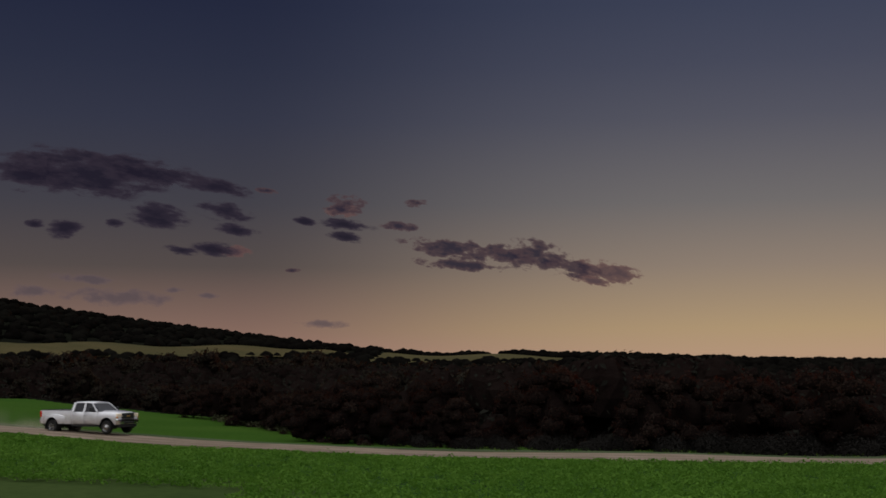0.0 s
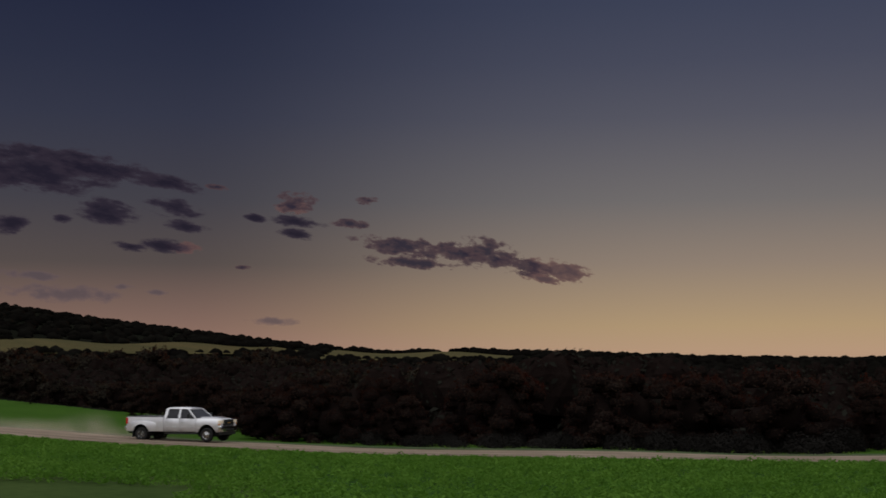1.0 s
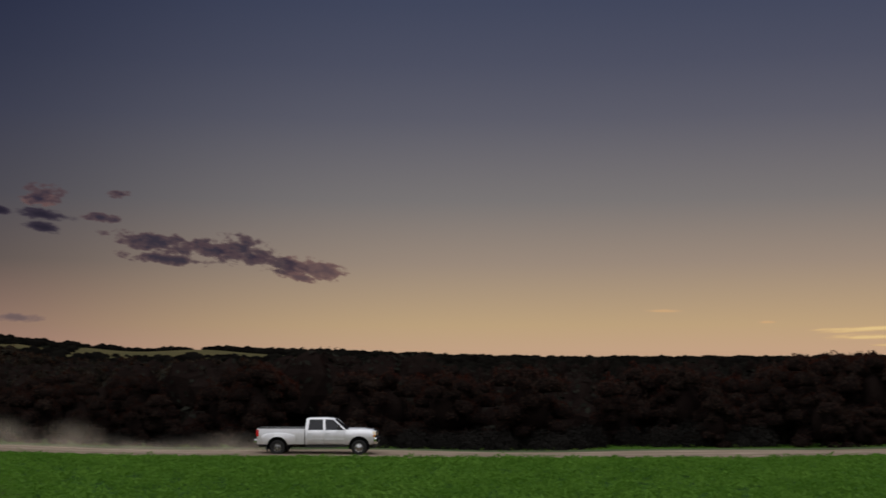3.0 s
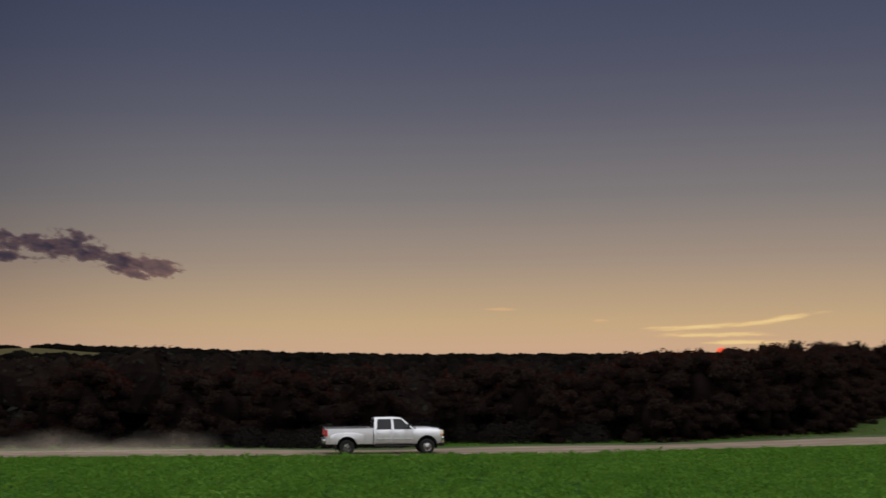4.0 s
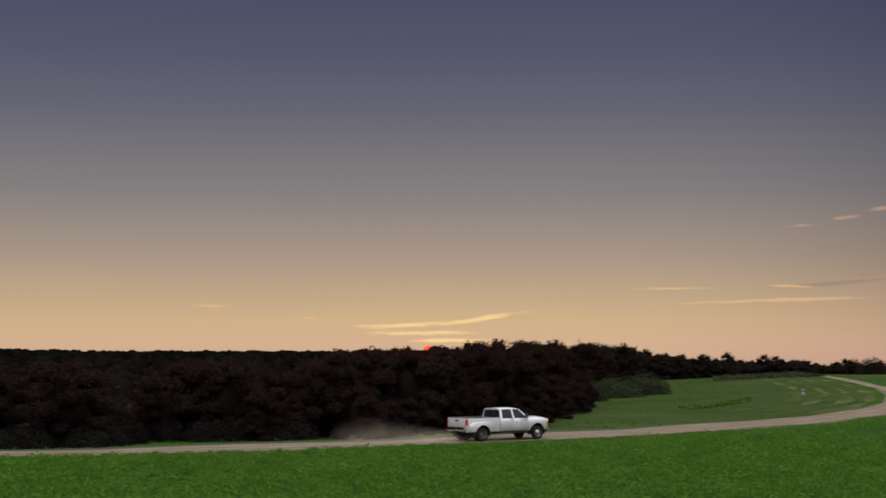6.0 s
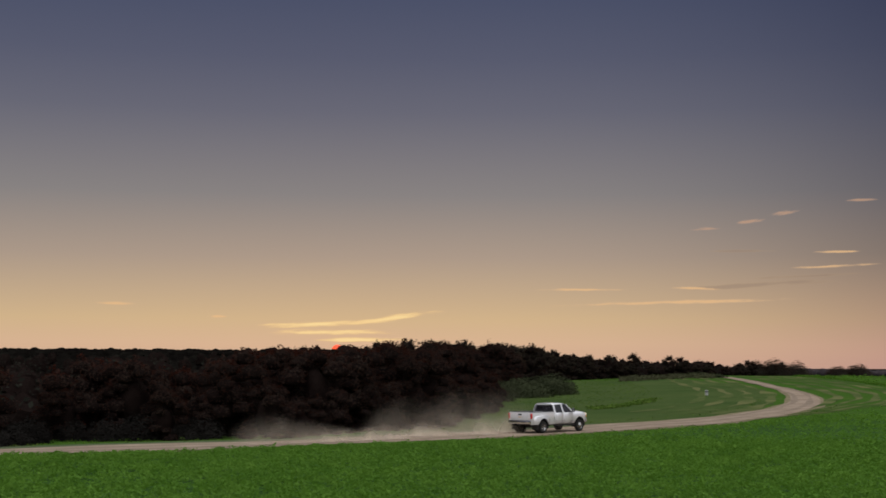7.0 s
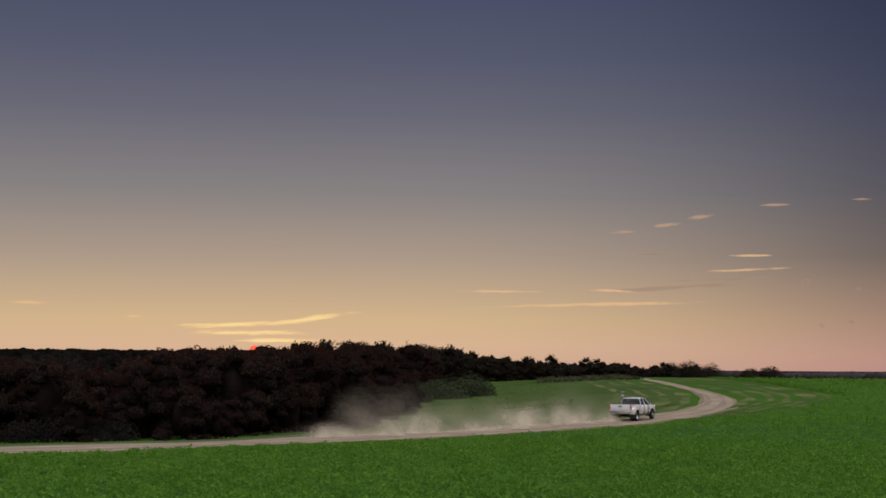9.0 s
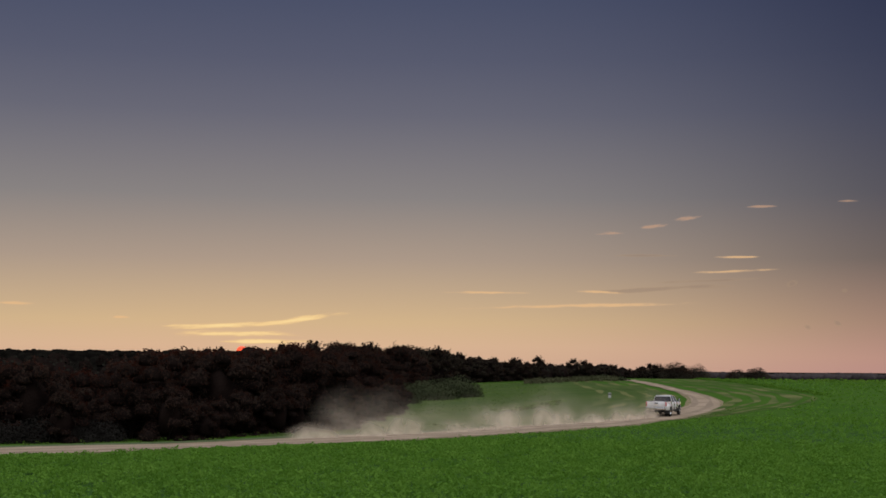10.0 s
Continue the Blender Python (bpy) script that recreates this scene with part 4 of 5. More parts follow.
def make_truck():
    truck = tagged(new("pickup_truck"), "white crew-cab pickup truck with twin rear wheels on gravel", "truck")
    # lower cab and front clip
    side = [(0, 0.50), (0.78, 0.50), (0.90, 0.55), (0.955, 0.72), (0.985, 0.92), (0.985, 1.08), (0.955, 1.24), (0.925, 1.335), (0, 1.35)]
    cab = part("cab_body", loft([(-0.74, side), (-0.70, side), (0.3, side), (1.40, side), (1.46, side)]), PAINT, truck)
    def nose(w, top, low):
        return [(0, low), (0.76 * w, low), (0.90 * w, low + 0.05), (0.965 * w, low + 0.22), (0.985 * w, 0.93), (0.98 * w, 1.08),
                (0.94 * w, top - 0.10), (0.86 * w, top - 0.035), (0, top)]
    clip = part("front_fender", loft([(1.46, nose(1.0, 1.375, 0.5)), (1.9, nose(1.005, 1.385, 0.5)), (2.4, nose(1.0, 1.375, 0.5)),
                                      (2.75, nose(0.975, 1.345, 0.52)), (2.93, nose(0.945, 1.29, 0.55)), (2.99, nose(0.91, 1.23, 0.6))]), PAINT, truck)
    carve(clip, [(FRONT, 0.44, 0.565, 0.62, 1.3), (FRONT, 0.44, 0.565, -1.3, -0.62)])
    part("hood", loft([(1.55, [(0, 1.33), (0.60, 1.33), (0.66, 1.385), (0.45, 1.43), (0, 1.435)]), (2.3, [(0, 1.33), (0.58, 1.33), (0.62, 1.38), (0.42, 1.425), (0, 1.43)]),
                       (2.86, [(0, 1.25), (0.55, 1.25), (0.58, 1.31), (0.4, 1.345), (0, 1.35)])]), PAINT, truck)
    part("cowl", boxed(1.30, 1.56, -0.80, 0.80, 1.33, 1.385), BLACK, truck)
    # bed
    bed = part("bed_side", boxed(-3.32, -0.78, 0.80, 0.975, 0.56, 1.40, bevel=0.035), PAINT, truck)
    carve(bed, [(REAR, 0.44, 0.56, 0.6, 1.4)])
    bed2 = part("bed_side", boxed(-3.32, -0.78, -0.975, -0.80, 0.56, 1.40, bevel=0.035), PAINT, truck)
    carve(bed2, [(REAR, 0.44, 0.56, -1.4, -0.6)])
    part("bed_front", boxed(-0.90, -0.80, -0.80, 0.80, 0.60, 1.38), PAINT, truck)
    part("bed_floor", boxed(-3.28, -0.86, -0.80, 0.80, 0.78, 0.86, bevel=0.005), LINER, truck)
    part("bed_cover", boxed(-3.26, -0.95, -0.79, 0.79, 1.345, 1.385, bevel=0.012), LINER, truck, "black soft bed cover")
    for s in (1, -1):
        part("bed_rail", boxed(-3.30, -0.80, s * 0.80, s * 0.985, 1.40, 1.43, bevel=0.01), BLACK, truck)
        # flared fender over the twin wheels
        q = lambda w, z0, z1: [(0.93, z0), (0.95 + w, z0), (0.975 + w, (z0 + z1) / 2), (0.96 + 0.75 * w, z1 - 0.05), (0.93, z1)]
        bm = bmesh.new()
        rings = []
        for x, w, z0, z1 in ((-3.10, 0.0, 0.62, 1.05), (-2.98, 0.09, 0.58, 1.10), (-2.72, 0.20, 0.56, 1.17), (-2.2, 0.225, 0.56, 1.20), (-1.7, 0.20, 0.56, 1.17),
                             (-1.42, 0.09, 0.58, 1.10), (-1.25, 0.0, 0.62, 1.05)):
            rings.append([bm.verts.new((x, s * a, b)) for a, b in q(w, z0, z1)])
        for a, b in zip(rings, rings[1:]):
            for k in range(5):
                bm.faces.new((a[k], b[k], b[(k + 1) % 5], a[(k + 1) % 5]))
        bm.faces.new(rings[0])
        bm.faces.new(list(reversed(rings[-1])))
        bmesh.ops.recalc_face_normals(bm, faces=bm.faces)
        smooth(bm, 40)
        fl = part("rear_fender", bm, PAINT, truck)
        carve(fl, [(REAR, 0.43, 0.555, 0.5, 1.5) if s > 0 else (REAR, 0.43, 0.555, -1.5, -0.5)])
        for x, z, rad, y0, y1 in ((FRONT, 0.44, 0.558, 0.64, 0.972), (REAR, 0.43, 0.545, 0.58, 1.13)):
            part("wheel_well", arch(x, z, rad, s * y0, s * y1), LINER, truck)
        # running board
        part("running_board", boxed(-0.70, 1.50, s * 0.82, s * 1.02, 0.43, 0.485, bevel=0.015), BLACK, truck)
        # lamps
        tl = part("tail_lamp", boxed(-3.36, -3.22, s * 0.89, s * 0.992, 0.98, 1.34, bevel=0.02), TAIL, truck, "red tail lamp")
        part("reverse_lens", boxed(-3.366, -3.30, s * 0.905, s * 0.975, 1.10, 1.19, bevel=0.006), CHROME, tl)
        hl = part("headlamp", boxed(2.84, 3.03, s * 0.56, s * 0.93, 1.06, 1.25, bevel=0.03), HEAD, truck, "clear stacked headlamp")
        part("lamp_divider", boxed(2.95, 3.035, s * 0.57, s * 0.93, 1.145, 1.16, bevel=0.003), CHROME, hl)
        part("turn_lens", boxed(2.86, 3.01, s * 0.88, s * 0.945, 0.98, 1.055, bevel=0.01), AMBER, truck)
        part("fog_lamp", boxed(3.06, 3.115, s * 0.62, s * 0.78, 0.62, 0.72, bevel=0.02), HEAD, truck)
        # towing mirrors
        mir = part("mirror", boxed(1.02, 1.16, s * 1.10, s * 1.30, 1.34, 1.62, bevel=0.035), BLACK, truck, "black towing mirror")
        part("mirror_arm", boxed(1.08, 1.14, s * 0.92, s * 1.12, 1.36, 1.40, bevel=0.01), BLACK, mir)
        part("mirror_glass", boxed(1.012, 1.022, s * 1.13, s * 1.27, 1.38, 1.58, bevel=0.003), CHROME, mir)
        part("mud_flap", boxed(-2.80, -2.77, s * 0.66, s * 1.13, 0.22, 0.60, bevel=0.006), BLACK, truck)
    # doors with seams and handles
    for s in (1, -1):
        for x0, x1 in ((-0.66, 0.26), (0.29, 1.36)):
            prof = [(0.962, 0.58), (0.968, 0.72), (0.996, 0.92), (0.996, 1.08), (0.966, 1.24), (0.938, 1.325)]
            bm = bmesh.new()
            rows = [(prof[0][0] - 0.02, prof[0][1] - 0.006)] + prof + [(prof[-1][0] - 0.02, prof[-1][1] + 0.004)]
            cols = [[bm.verts.new((x, s * (y - d), z)) for y, z in rows] for x, d in ((x0, 0.02), (x0 + 0.012, 0), (x1 - 0.012, 0), (x1, 0.02))]
            for a, b in zip(cols, cols[1:]):
                for k in range(len(rows) - 1):
                    q = (a[k], b[k], b[k + 1], a[k + 1])
                    bm.faces.new(q if s < 0 else tuple(reversed(q)))
            smooth(bm, 40)
            door = part("door", bm, PAINT, truck)
            part("handle", boxed(x0 + 0.07, x0 + 0.26, s * 0.99, s * 1.025, 1.135, 1.17, bevel=0.01), PAINT, door)
            part("side_moulding", boxed(x0 + 0.02, x1 - 0.02, s * 0.99, s * 1.012, 0.80, 0.86, bevel=0.008), PAINT, door)
            part("window_trim", boxed(x0, x1, s * 0.915, s * 0.945, 1.325, 1.345, bevel=0.004), BLACK, door)
    # greenhouse: roof, pillars and panes
    roof = loft([(-0.70, [(0, 1.84), (0.66, 1.84), (0.70, 1.87), (0.62, 1.925), (0, 1.945)]), (-0.55, [(0, 1.84), (0.69, 1.84), (0.73, 1.88), (0.64, 1.95), (0, 1.975)]),
                 (0.3, [(0, 1.85), (0.69, 1.85), (0.73, 1.89), (0.64, 1.96), (0, 1.985)]), (0.72, [(0, 1.84), (0.67, 1.84), (0.71, 1.87), (0.62, 1.93), (0, 1.955)]),
                 (0.84, [(0, 1.83), (0.64, 1.83), (0.68, 1.85), (0.60, 1.885), (0, 1.905)])])
    part("roof", roof, PAINT, truck)
    def pillar(s, xb, xt, wb, wt, zb=1.32, zt=1.87, yb=0.915, yt=0.71, deep=0.07):
        c = [(xb, s * yb, zb), (xb + wb, s * yb, zb), (xt + wt, s * yt, zt), (xt, s * yt, zt)]
        if s > 0:
            c = list(reversed(c))
        bm = panel(c, -deep * 0.6)
        smooth(bm, 30)
        return bm
    for s in (1, -1):
        part("corner_pillar", pillar(s, -0.74, -0.70, 0.15, 0.17), PAINT, truck)
        part("door_pillar", pillar(s, 0.21, 0.19, 0.14, 0.12), PAINT, truck)
        part("windscreen_pillar", pillar(s, 1.33, 0.72, 0.12, 0.10), PAINT, truck)
        for xb0, xb1, xt0, xt1 in ((-0.60, 0.22, -0.54, 0.20), (0.34, 1.34, 0.30, 0.74)):
            c = [(xb0, s * 0.895, 1.335), (xb1, s * 0.895, 1.335), (xt1, s * 0.70, 1.85), (xt0, s * 0.70, 1.85)]
            if s > 0:
                c = list(reversed(c))
            part("side_window", panel(c, -0.006), GLASS, truck, "dark tinted side window")
    part("windscreen", panel([(1.46, -0.84, 1.36), (1.46, 0.84, 1.36), (0.80, 0.64, 1.86), (0.80, -0.64, 1.86)], -0.008), GLASS, truck, "raked windscreen")
    part("rear_window", panel([(-0.745, 0.72, 1.39), (-0.745, -0.72, 1.39), (-0.705, -0.61, 1.83), (-0.705, 0.61, 1.83)], -0.008), REAR_GLASS, truck, "dark rear window")
    part("cab_back", panel([(-0.735, 0.90, 1.30), (-0.735, -0.90, 1.30), (-0.735, -0.88, 1.39), (-0.735, 0.88, 1.39)], -0.03), PAINT, truck)
    for x in (0.35, -0.45):
        for y in (0.42, -0.42):
            st = part("seat", boxed(x, x + 0.16, y - 0.25, y + 0.25, 1.0, 1.55, bevel=0.05), SEAT, truck)
            part("headrest", boxed(x + 0.02, x + 0.12, y - 0.13, y + 0.13, 1.56, 1.74, bevel=0.03), SEAT, st)
    part("dashboard", boxed(1.05, 1.35, -0.78, 0.78, 1.20, 1.345, bevel=0.04), SEAT, truck)
    # front: grille, bumper
    gr = part("grille", boxed(2.90, 3.035, -0.555, 0.555, 0.93, 1.25, bevel=0.02), BLACK, truck)
    for z in (0.97, 1.02, 1.16, 1.21):
        part("grille_bar", boxed(3.02, 3.05, -0.54, 0.54, z - 0.012, z + 0.012, bevel=0.005), BLACK, gr)
    part("grille_bar", boxed(3.02, 3.06, -0.56, 0.56, 1.065, 1.115, bevel=0.01), CHROME, gr, "chrome grille bar")
    part("badge", boxed(3.05, 3.075, -0.14, 0.14, 1.06, 1.12, bevel=0.008), GOLD, gr, "gold badge")
    part("grille_surround", boxed(2.93, 3.045, -0.565, 0.565, 1.24, 1.275, bevel=0.01), CHROME, gr)
    part("front_bumper", loft([(2.92, [(0, 0.60), (0.93, 0.60), (0.985, 0.66), (0.985, 0.88), (0.94, 0.92), (0, 0.92)]),
                               (3.06, [(0, 0.58), (0.86, 0.58), (0.92, 0.66), (0.92, 0.86), (0.87, 0.91), (0, 0.91)]),
                               (3.12, [(0, 0.62), (0.72, 0.62), (0.76, 0.68), (0.76, 0.84), (0.72, 0.88), (0, 0.88)])]), CHROME, truck, "chrome front bumper")
    part("bumper_intake", boxed(3.10, 3.13, -0.45, 0.45, 0.66, 0.76, bevel=0.01), BLACK, truck)
    part("air_dam", boxed(2.85, 3.02, -0.80, 0.80, 0.40, 0.60, bevel=0.03), BLACK, truck)
    # rear: tailgate, bumper, plate
    tg = part("tailgate", boxed(-3.34, -3.27, -0.795, 0.795, 0.86, 1.41, bevel=0.02), PAINT, truck)
    part("tailgate_handle", boxed(-3.36, -3.33, -0.16, 0.16, 1.20, 1.30, bevel=0.012), BLACK, tg)
    part("tailgate_cap", boxed(-3.35, -3.26, -0.79, 0.79, 1.41, 1.43, bevel=0.008), BLACK, tg)
    part("badge", boxed(-3.352, -3.34, -0.12, 0.12, 1.06, 1.11, bevel=0.004), GOLD, tg, "gold badge")
    rb = part("rear_bumper", boxed(-3.48, -3.28, -0.93, 0.93, 0.62, 0.84, bevel=0.035), CHROME, truck, "chrome rear step bumper")
    part("step_pad", boxed(-3.47, -3.30, -0.92, 0.92, 0.838, 0.856, bevel=0.005), BLACK, rb)
    part("number_plate", boxed(-3.492, -3.478, -0.16, 0.16, 0.66, 0.80, bevel=0.003), CHROME, rb, "pale blank number plate")
    part("hitch", boxed(-3.50, -3.30, -0.06, 0.06, 0.50, 0.62, bevel=0.01), FRAME_STEEL, truck)
    # underneath
    for y in (0.45, -0.45):
        part("chassis_rail", boxed(-3.3, 2.9, y - 0.05, y + 0.05, 0.46, 0.60, bevel=0.01), FRAME_STEEL, truck)
    for x in (FRONT, REAR):
        bm = bmesh.new()
        tapered(bm, (x, -0.85, TYRE), (x, 0.85, TYRE), 0.06, 0.06, 12)
        part("axle", bm, FRAME_STEEL, truck)
    part("fuel_tank", boxed(-1.2, 0.2, 0.15, 0.7, 0.36, 0.55, bevel=0.05), FRAME_STEEL, truck)
    bm = bmesh.new()
    tapered(bm, (-2.9, -0.70, 0.50), (-3.25, -0.82, 0.47), 0.05, 0.05, 12)
    part("exhaust_pipe", bm, FRAME_STEEL, truck)
    for x, y, dual in ((FRONT, 0.90, False), (FRONT, -0.90, False), (REAR, 1.02, True), (REAR, -1.02, True)):
        make_wheel(truck, x, y, dual)
    return truck


TRUCK = make_truck()
for ob in TRUCK.children:
    if not ob.name.startswith(("wheel", "axle")) or ob.name.startswith("wheel_well"):
        ob.location.z += 0.012


# ---- marker posts ----
POST_WHITE = plain("post_white", (0.4, 0.4, 0.38), 0.6, wear=0.2, scale=10)
POST_DARK = plain("post_dark", (0.05, 0.05, 0.05), 0.7)


def marker_post(x, y, turn):
    post = tagged(new("marker_post"), "short white marker post with a dark band in the grass", "post")
    bm = box(bmesh.new(), -0.17, 0.17, -0.13, 0.13, -0.2, 0.62, 0.02)
    part("shaft", bm, POST_WHITE, post)
    part("cap", box(bmesh.new(), -0.19, 0.19, -0.15, 0.15, 0.622, 0.70, 0.015), POST_WHITE, post)
    part("band", box(bmesh.new(), -0.174, 0.174, -0.134, 0.134, 0.40, 0.56, 0.004), POST_DARK, post)
    post.matrix_basis = pose(x, y, gz(x, y), 0, 0, turn)


marker_post(131.6, 121.6, 12)


# ---- clouds, far off in the dusk sky ----
FAR = 3600.0


def cloud_material(name, core, rim, dense, grain, edge, rag=2.1, stretch=1.0):
    """A soft bank: dark or lit core, thinner rim of another tint, ragged by noise."""
    m = bpy.data.materials.new(name)
    m.use_nodes = True
    nt = m.node_tree
    nt.nodes.clear()
    N, L = nt.nodes.new, nt.links.new
    out, mixs, tr, em = N("ShaderNodeOutputMaterial"), N("ShaderNodeMixShader"), N("ShaderNodeBsdfTransparent"), N("ShaderNodeEmission")
    uv, geo, mp, tex = N("ShaderNodeUVMap"), N("ShaderNodeTexCoord"), N("ShaderNodeMapping"), N("ShaderNodeTexNoise")
    info = N("ShaderNodeObjectInfo")
    shift = N("ShaderNodeVectorMath")
    shift.operation = "ADD"
    seed = N("ShaderNodeMath")
    seed.operation = "MULTIPLY"
    seed.inputs[1].default_value = 9000
    L(info.outputs["Random"], seed.inputs[0])
    L(geo.outputs["Object"], shift.inputs[0])
    L(seed.outputs[0], shift.inputs[1])
    mp.inputs["Scale"].default_value = (stretch, 1, max(1.7, 2.4 - stretch))
    L(shift.outputs[0], mp.inputs[0])
    L(mp.outputs[0], tex.inputs["Vector"])
    tex.inputs["Scale"].default_value, tex.inputs["Detail"].default_value, tex.inputs["Roughness"].default_value = grain, 7, 0.62
    ln = N("ShaderNodeVectorMath")
    ln.operation = "LENGTH"
    L(uv.outputs[0], ln.inputs[0])
    fall = N("ShaderNodeMapRange")
    fall.inputs["From Min"].default_value, fall.inputs["From Max"].default_value = 1.0, 0.0
    fall.inputs["To Max"].default_value = 1.0
    L(ln.outputs["Value"], fall.inputs["Value"])
    nz = N("ShaderNodeMath")
    nz.operation = "MULTIPLY_ADD"
    nz.inputs[1].default_value, nz.inputs[2].default_value = rag, -0.56 * rag
    L(tex.outputs["Fac"], nz.inputs[0])
    tot = N("ShaderNodeMath")
    tot.operation = "ADD"
    L(fall.outputs[0], tot.inputs[0])
    L(nz.outputs[0], tot.inputs[1])
    al = N("ShaderNodeMapRange")
    al.interpolation_type = "SMOOTHSTEP"
    al.inputs["From Min"].default_value, al.inputs["From Max"].default_value = 0.0, edge
    al.inputs["To Max"].default_value = dense
    L(tot.outputs[0], al.inputs["Value"])
    rimmed = N("ShaderNodeMath")
    rimmed.operation = "MULTIPLY"
    L(al.outputs[0], rimmed.inputs[0])
    bound = N("ShaderNodeMapRange")
    bound.interpolation_type = "SMOOTHSTEP"
    bound.inputs["From Min"].default_value, bound.inputs["From Max"].default_value = 0.0, 0.25
    L(fall.outputs[0], bound.inputs["Value"])
    L(bound.outputs[0], rimmed.inputs[1])
    col = N("ShaderNodeMix")
    col.data_type = "RGBA"
    tint = N("ShaderNodeMapRange")
    tint.inputs["From Min"].default_value, tint.inputs["From Max"].default_value = 0.05, 0.75
    L(tot.outputs[0], tint.inputs["Value"])
    L(tint.outputs[0], col.inputs["Factor"])
    col.inputs["A"].default_value, col.inputs["B"].default_value = (*rim, 1), (*core, 1)
    L(col.outputs["Result"], em.inputs["Color"])
    L(rimmed.outputs[0], mixs.inputs["Fac"])
    L(tr.outputs[0], mixs.inputs[1])
    L(em.outputs[0], mixs.inputs[2])
    L(mixs.outputs[0], out.inputs[0])
    return m


CLOUD_DARK = cloud_material("dusk_cloud_dark", lin(34, 30, 44, 1.3), lin(60, 52, 64, 1.25), 0.95, 0.020, 0.42, 2.2, 0.6)
CLOUD_ROSE = cloud_material("dusk_cloud_rose", lin(47, 42, 56, 1.3), lin(94, 74, 76, 1.2), 0.94, 0.023, 0.36, 2.9, 0.8)
CLOUD_THIN = cloud_material("dusk_cloud_thin", lin(88, 78, 86, 1.2), lin(112, 94, 96, 1.3), 0.7, 0.02, 0.6)
CLOUD_LIT = cloud_material("dusk_cloud_lit", lin(230, 186, 136), lin(214, 178, 140), 0.78, 0.035, 0.65, 2.4, 0.25)
CLOUD_BRIGHT = cloud_material("dusk_cloud_bright", lin(255, 222, 156), lin(236, 192, 136), 0.85, 0.035, 0.55, 2.0, 0.22)
CLOUD_PINK = cloud_material("dusk_cloud_pink", lin(202, 160, 130), lin(176, 150, 134), 0.6, 0.04, 0.7, 2.8, 0.35)
CLOUD_GREY = cloud_material("dusk_cloud_grey", lin(150, 128, 112), lin(176, 150, 122), 0.5, 0.03, 0.6, 2.0, 0.3)


def clouds(mat, label, rows, swell=1.1, thin=1.0):
    """Banks by bearing, height, width and depth in degrees, and slant."""
    for az, el, w, h, slant in rows:
        w, h = w * swell, h * swell * thin
        me = bpy.data.meshes.new("cloud")
        hw, hh = FAR * math.tan(radians(w / 2)), FAR * math.tan(radians(h / 2))
        bm = bmesh.new()
        uvl = bm.loops.layers.uv.new("UVMap")
        nx, nz = 9, 5
        grid = [[bm.verts.new((hw * (2 * i / (nx - 1) - 1), 0, hh * (2 * j / (nz - 1) - 1))) for j in range(nz)] for i in range(nx)]
        for i in range(nx - 1):
            for j in range(nz - 1):
                f = bm.faces.new((grid[i][j], grid[i + 1][j], grid[i + 1][j + 1], grid[i][j + 1]))
                for lp in f.loops:
                    lp[uvl].uv = (lp.vert.co.x / hw, lp.vert.co.z / hh)
        bm.to_mesh(me)
        bm.free()
        me.materials.append(mat)
        ob = tagged(new("cloud", me), label, "cloud", kind="structure")
        ob.matrix_basis = Matrix.Translation(Vector((0, 0, EYE)) + FAR * heading(az, el)) @ pose(0, 0, 0, -el, 0, -az) @ pose(0, 0, 0, 0, slant, 0)


clouds(CLOUD_DARK, "dark violet dusk cloud bank with ragged edges", [
    (-15.4, 8.45, 7.6, 2.5, 6), (-12.8, 8.65, 6.2, 1.4, 9), (-9.9, 8.05, 4.4, 0.8, 10), (-17.4, 8.4, 3.5, 2.0, 4), (-12.3, 6.8, 3.0, 1.25, 9),
    (-9.5, 7.0, 2.8, 1.0, 7), (-8.9, 6.2, 2.2, 0.65, 7), (-9.6, 5.35, 2.6, 0.7, 6), (-11.2, 5.3, 1.9, 0.5, 4), (-16.0, 6.1, 1.7, 1.1, 5), (-14.0, 6.4, 1.0, 0.5, 0),
    (-4.2, 6.45, 2.9, 0.75, 8), (-4.2, 5.95, 2.0, 0.55, 8), (-6.0, 6.6, 1.2, 0.45, 9), (-17.2, 6.3, 1.0, 0.4, 0)])
clouds(CLOUD_ROSE, "violet dusk cloud with rosy underside", [
    (0.5, 5.45, 5.2, 1.05, 7), (0.7, 4.75, 4.8, 0.6, 5), (2.7, 5.2, 3.2, 0.9, 9), (4.0, 5.1, 3.2, 1.6, 12), (5.6, 4.6, 2.8, 1.0, 13), (-4.3, 7.3, 2.2, 1.1, 0),
    (-1.1, 7.4, 1.2, 0.45, 3), (-1.9, 6.4, 1.8, 0.5, 3), (-7.6, 7.9, 1.2, 0.3, 4), (-6.5, 4.5, 0.8, 0.25, 0)])
clouds(cloud_material("dusk_cloud_rosy", lin(80, 62, 70, 1.2), lin(116, 88, 84, 1.2), 0.9, 0.024, 0.3, 2.7, 0.8), "ragged rosy end of a dusk cloud", [
    (7.0, 4.4, 3.6, 1.0, 11), (6.4, 4.0, 2.0, 0.45, 12), (-9.0, 5.3, 1.6, 0.6, 6), (-4.4, 7.1, 1.6, 0.7, 4)])
clouds(CLOUD_THIN, "thin grey-violet veil of cloud low in the sky", [
    (-14.0, 3.3, 6.0, 0.9, 3), (-15.0, 4.05, 3.6, 0.5, 3), (-17.3, 3.5, 2.4, 0.7, 0), (-5.2, 2.2, 2.6, 0.45, 2), (-11.5, 3.6, 1.2, 0.3, 2), (-10.1, 3.4, 1.2, 0.3, 2)])
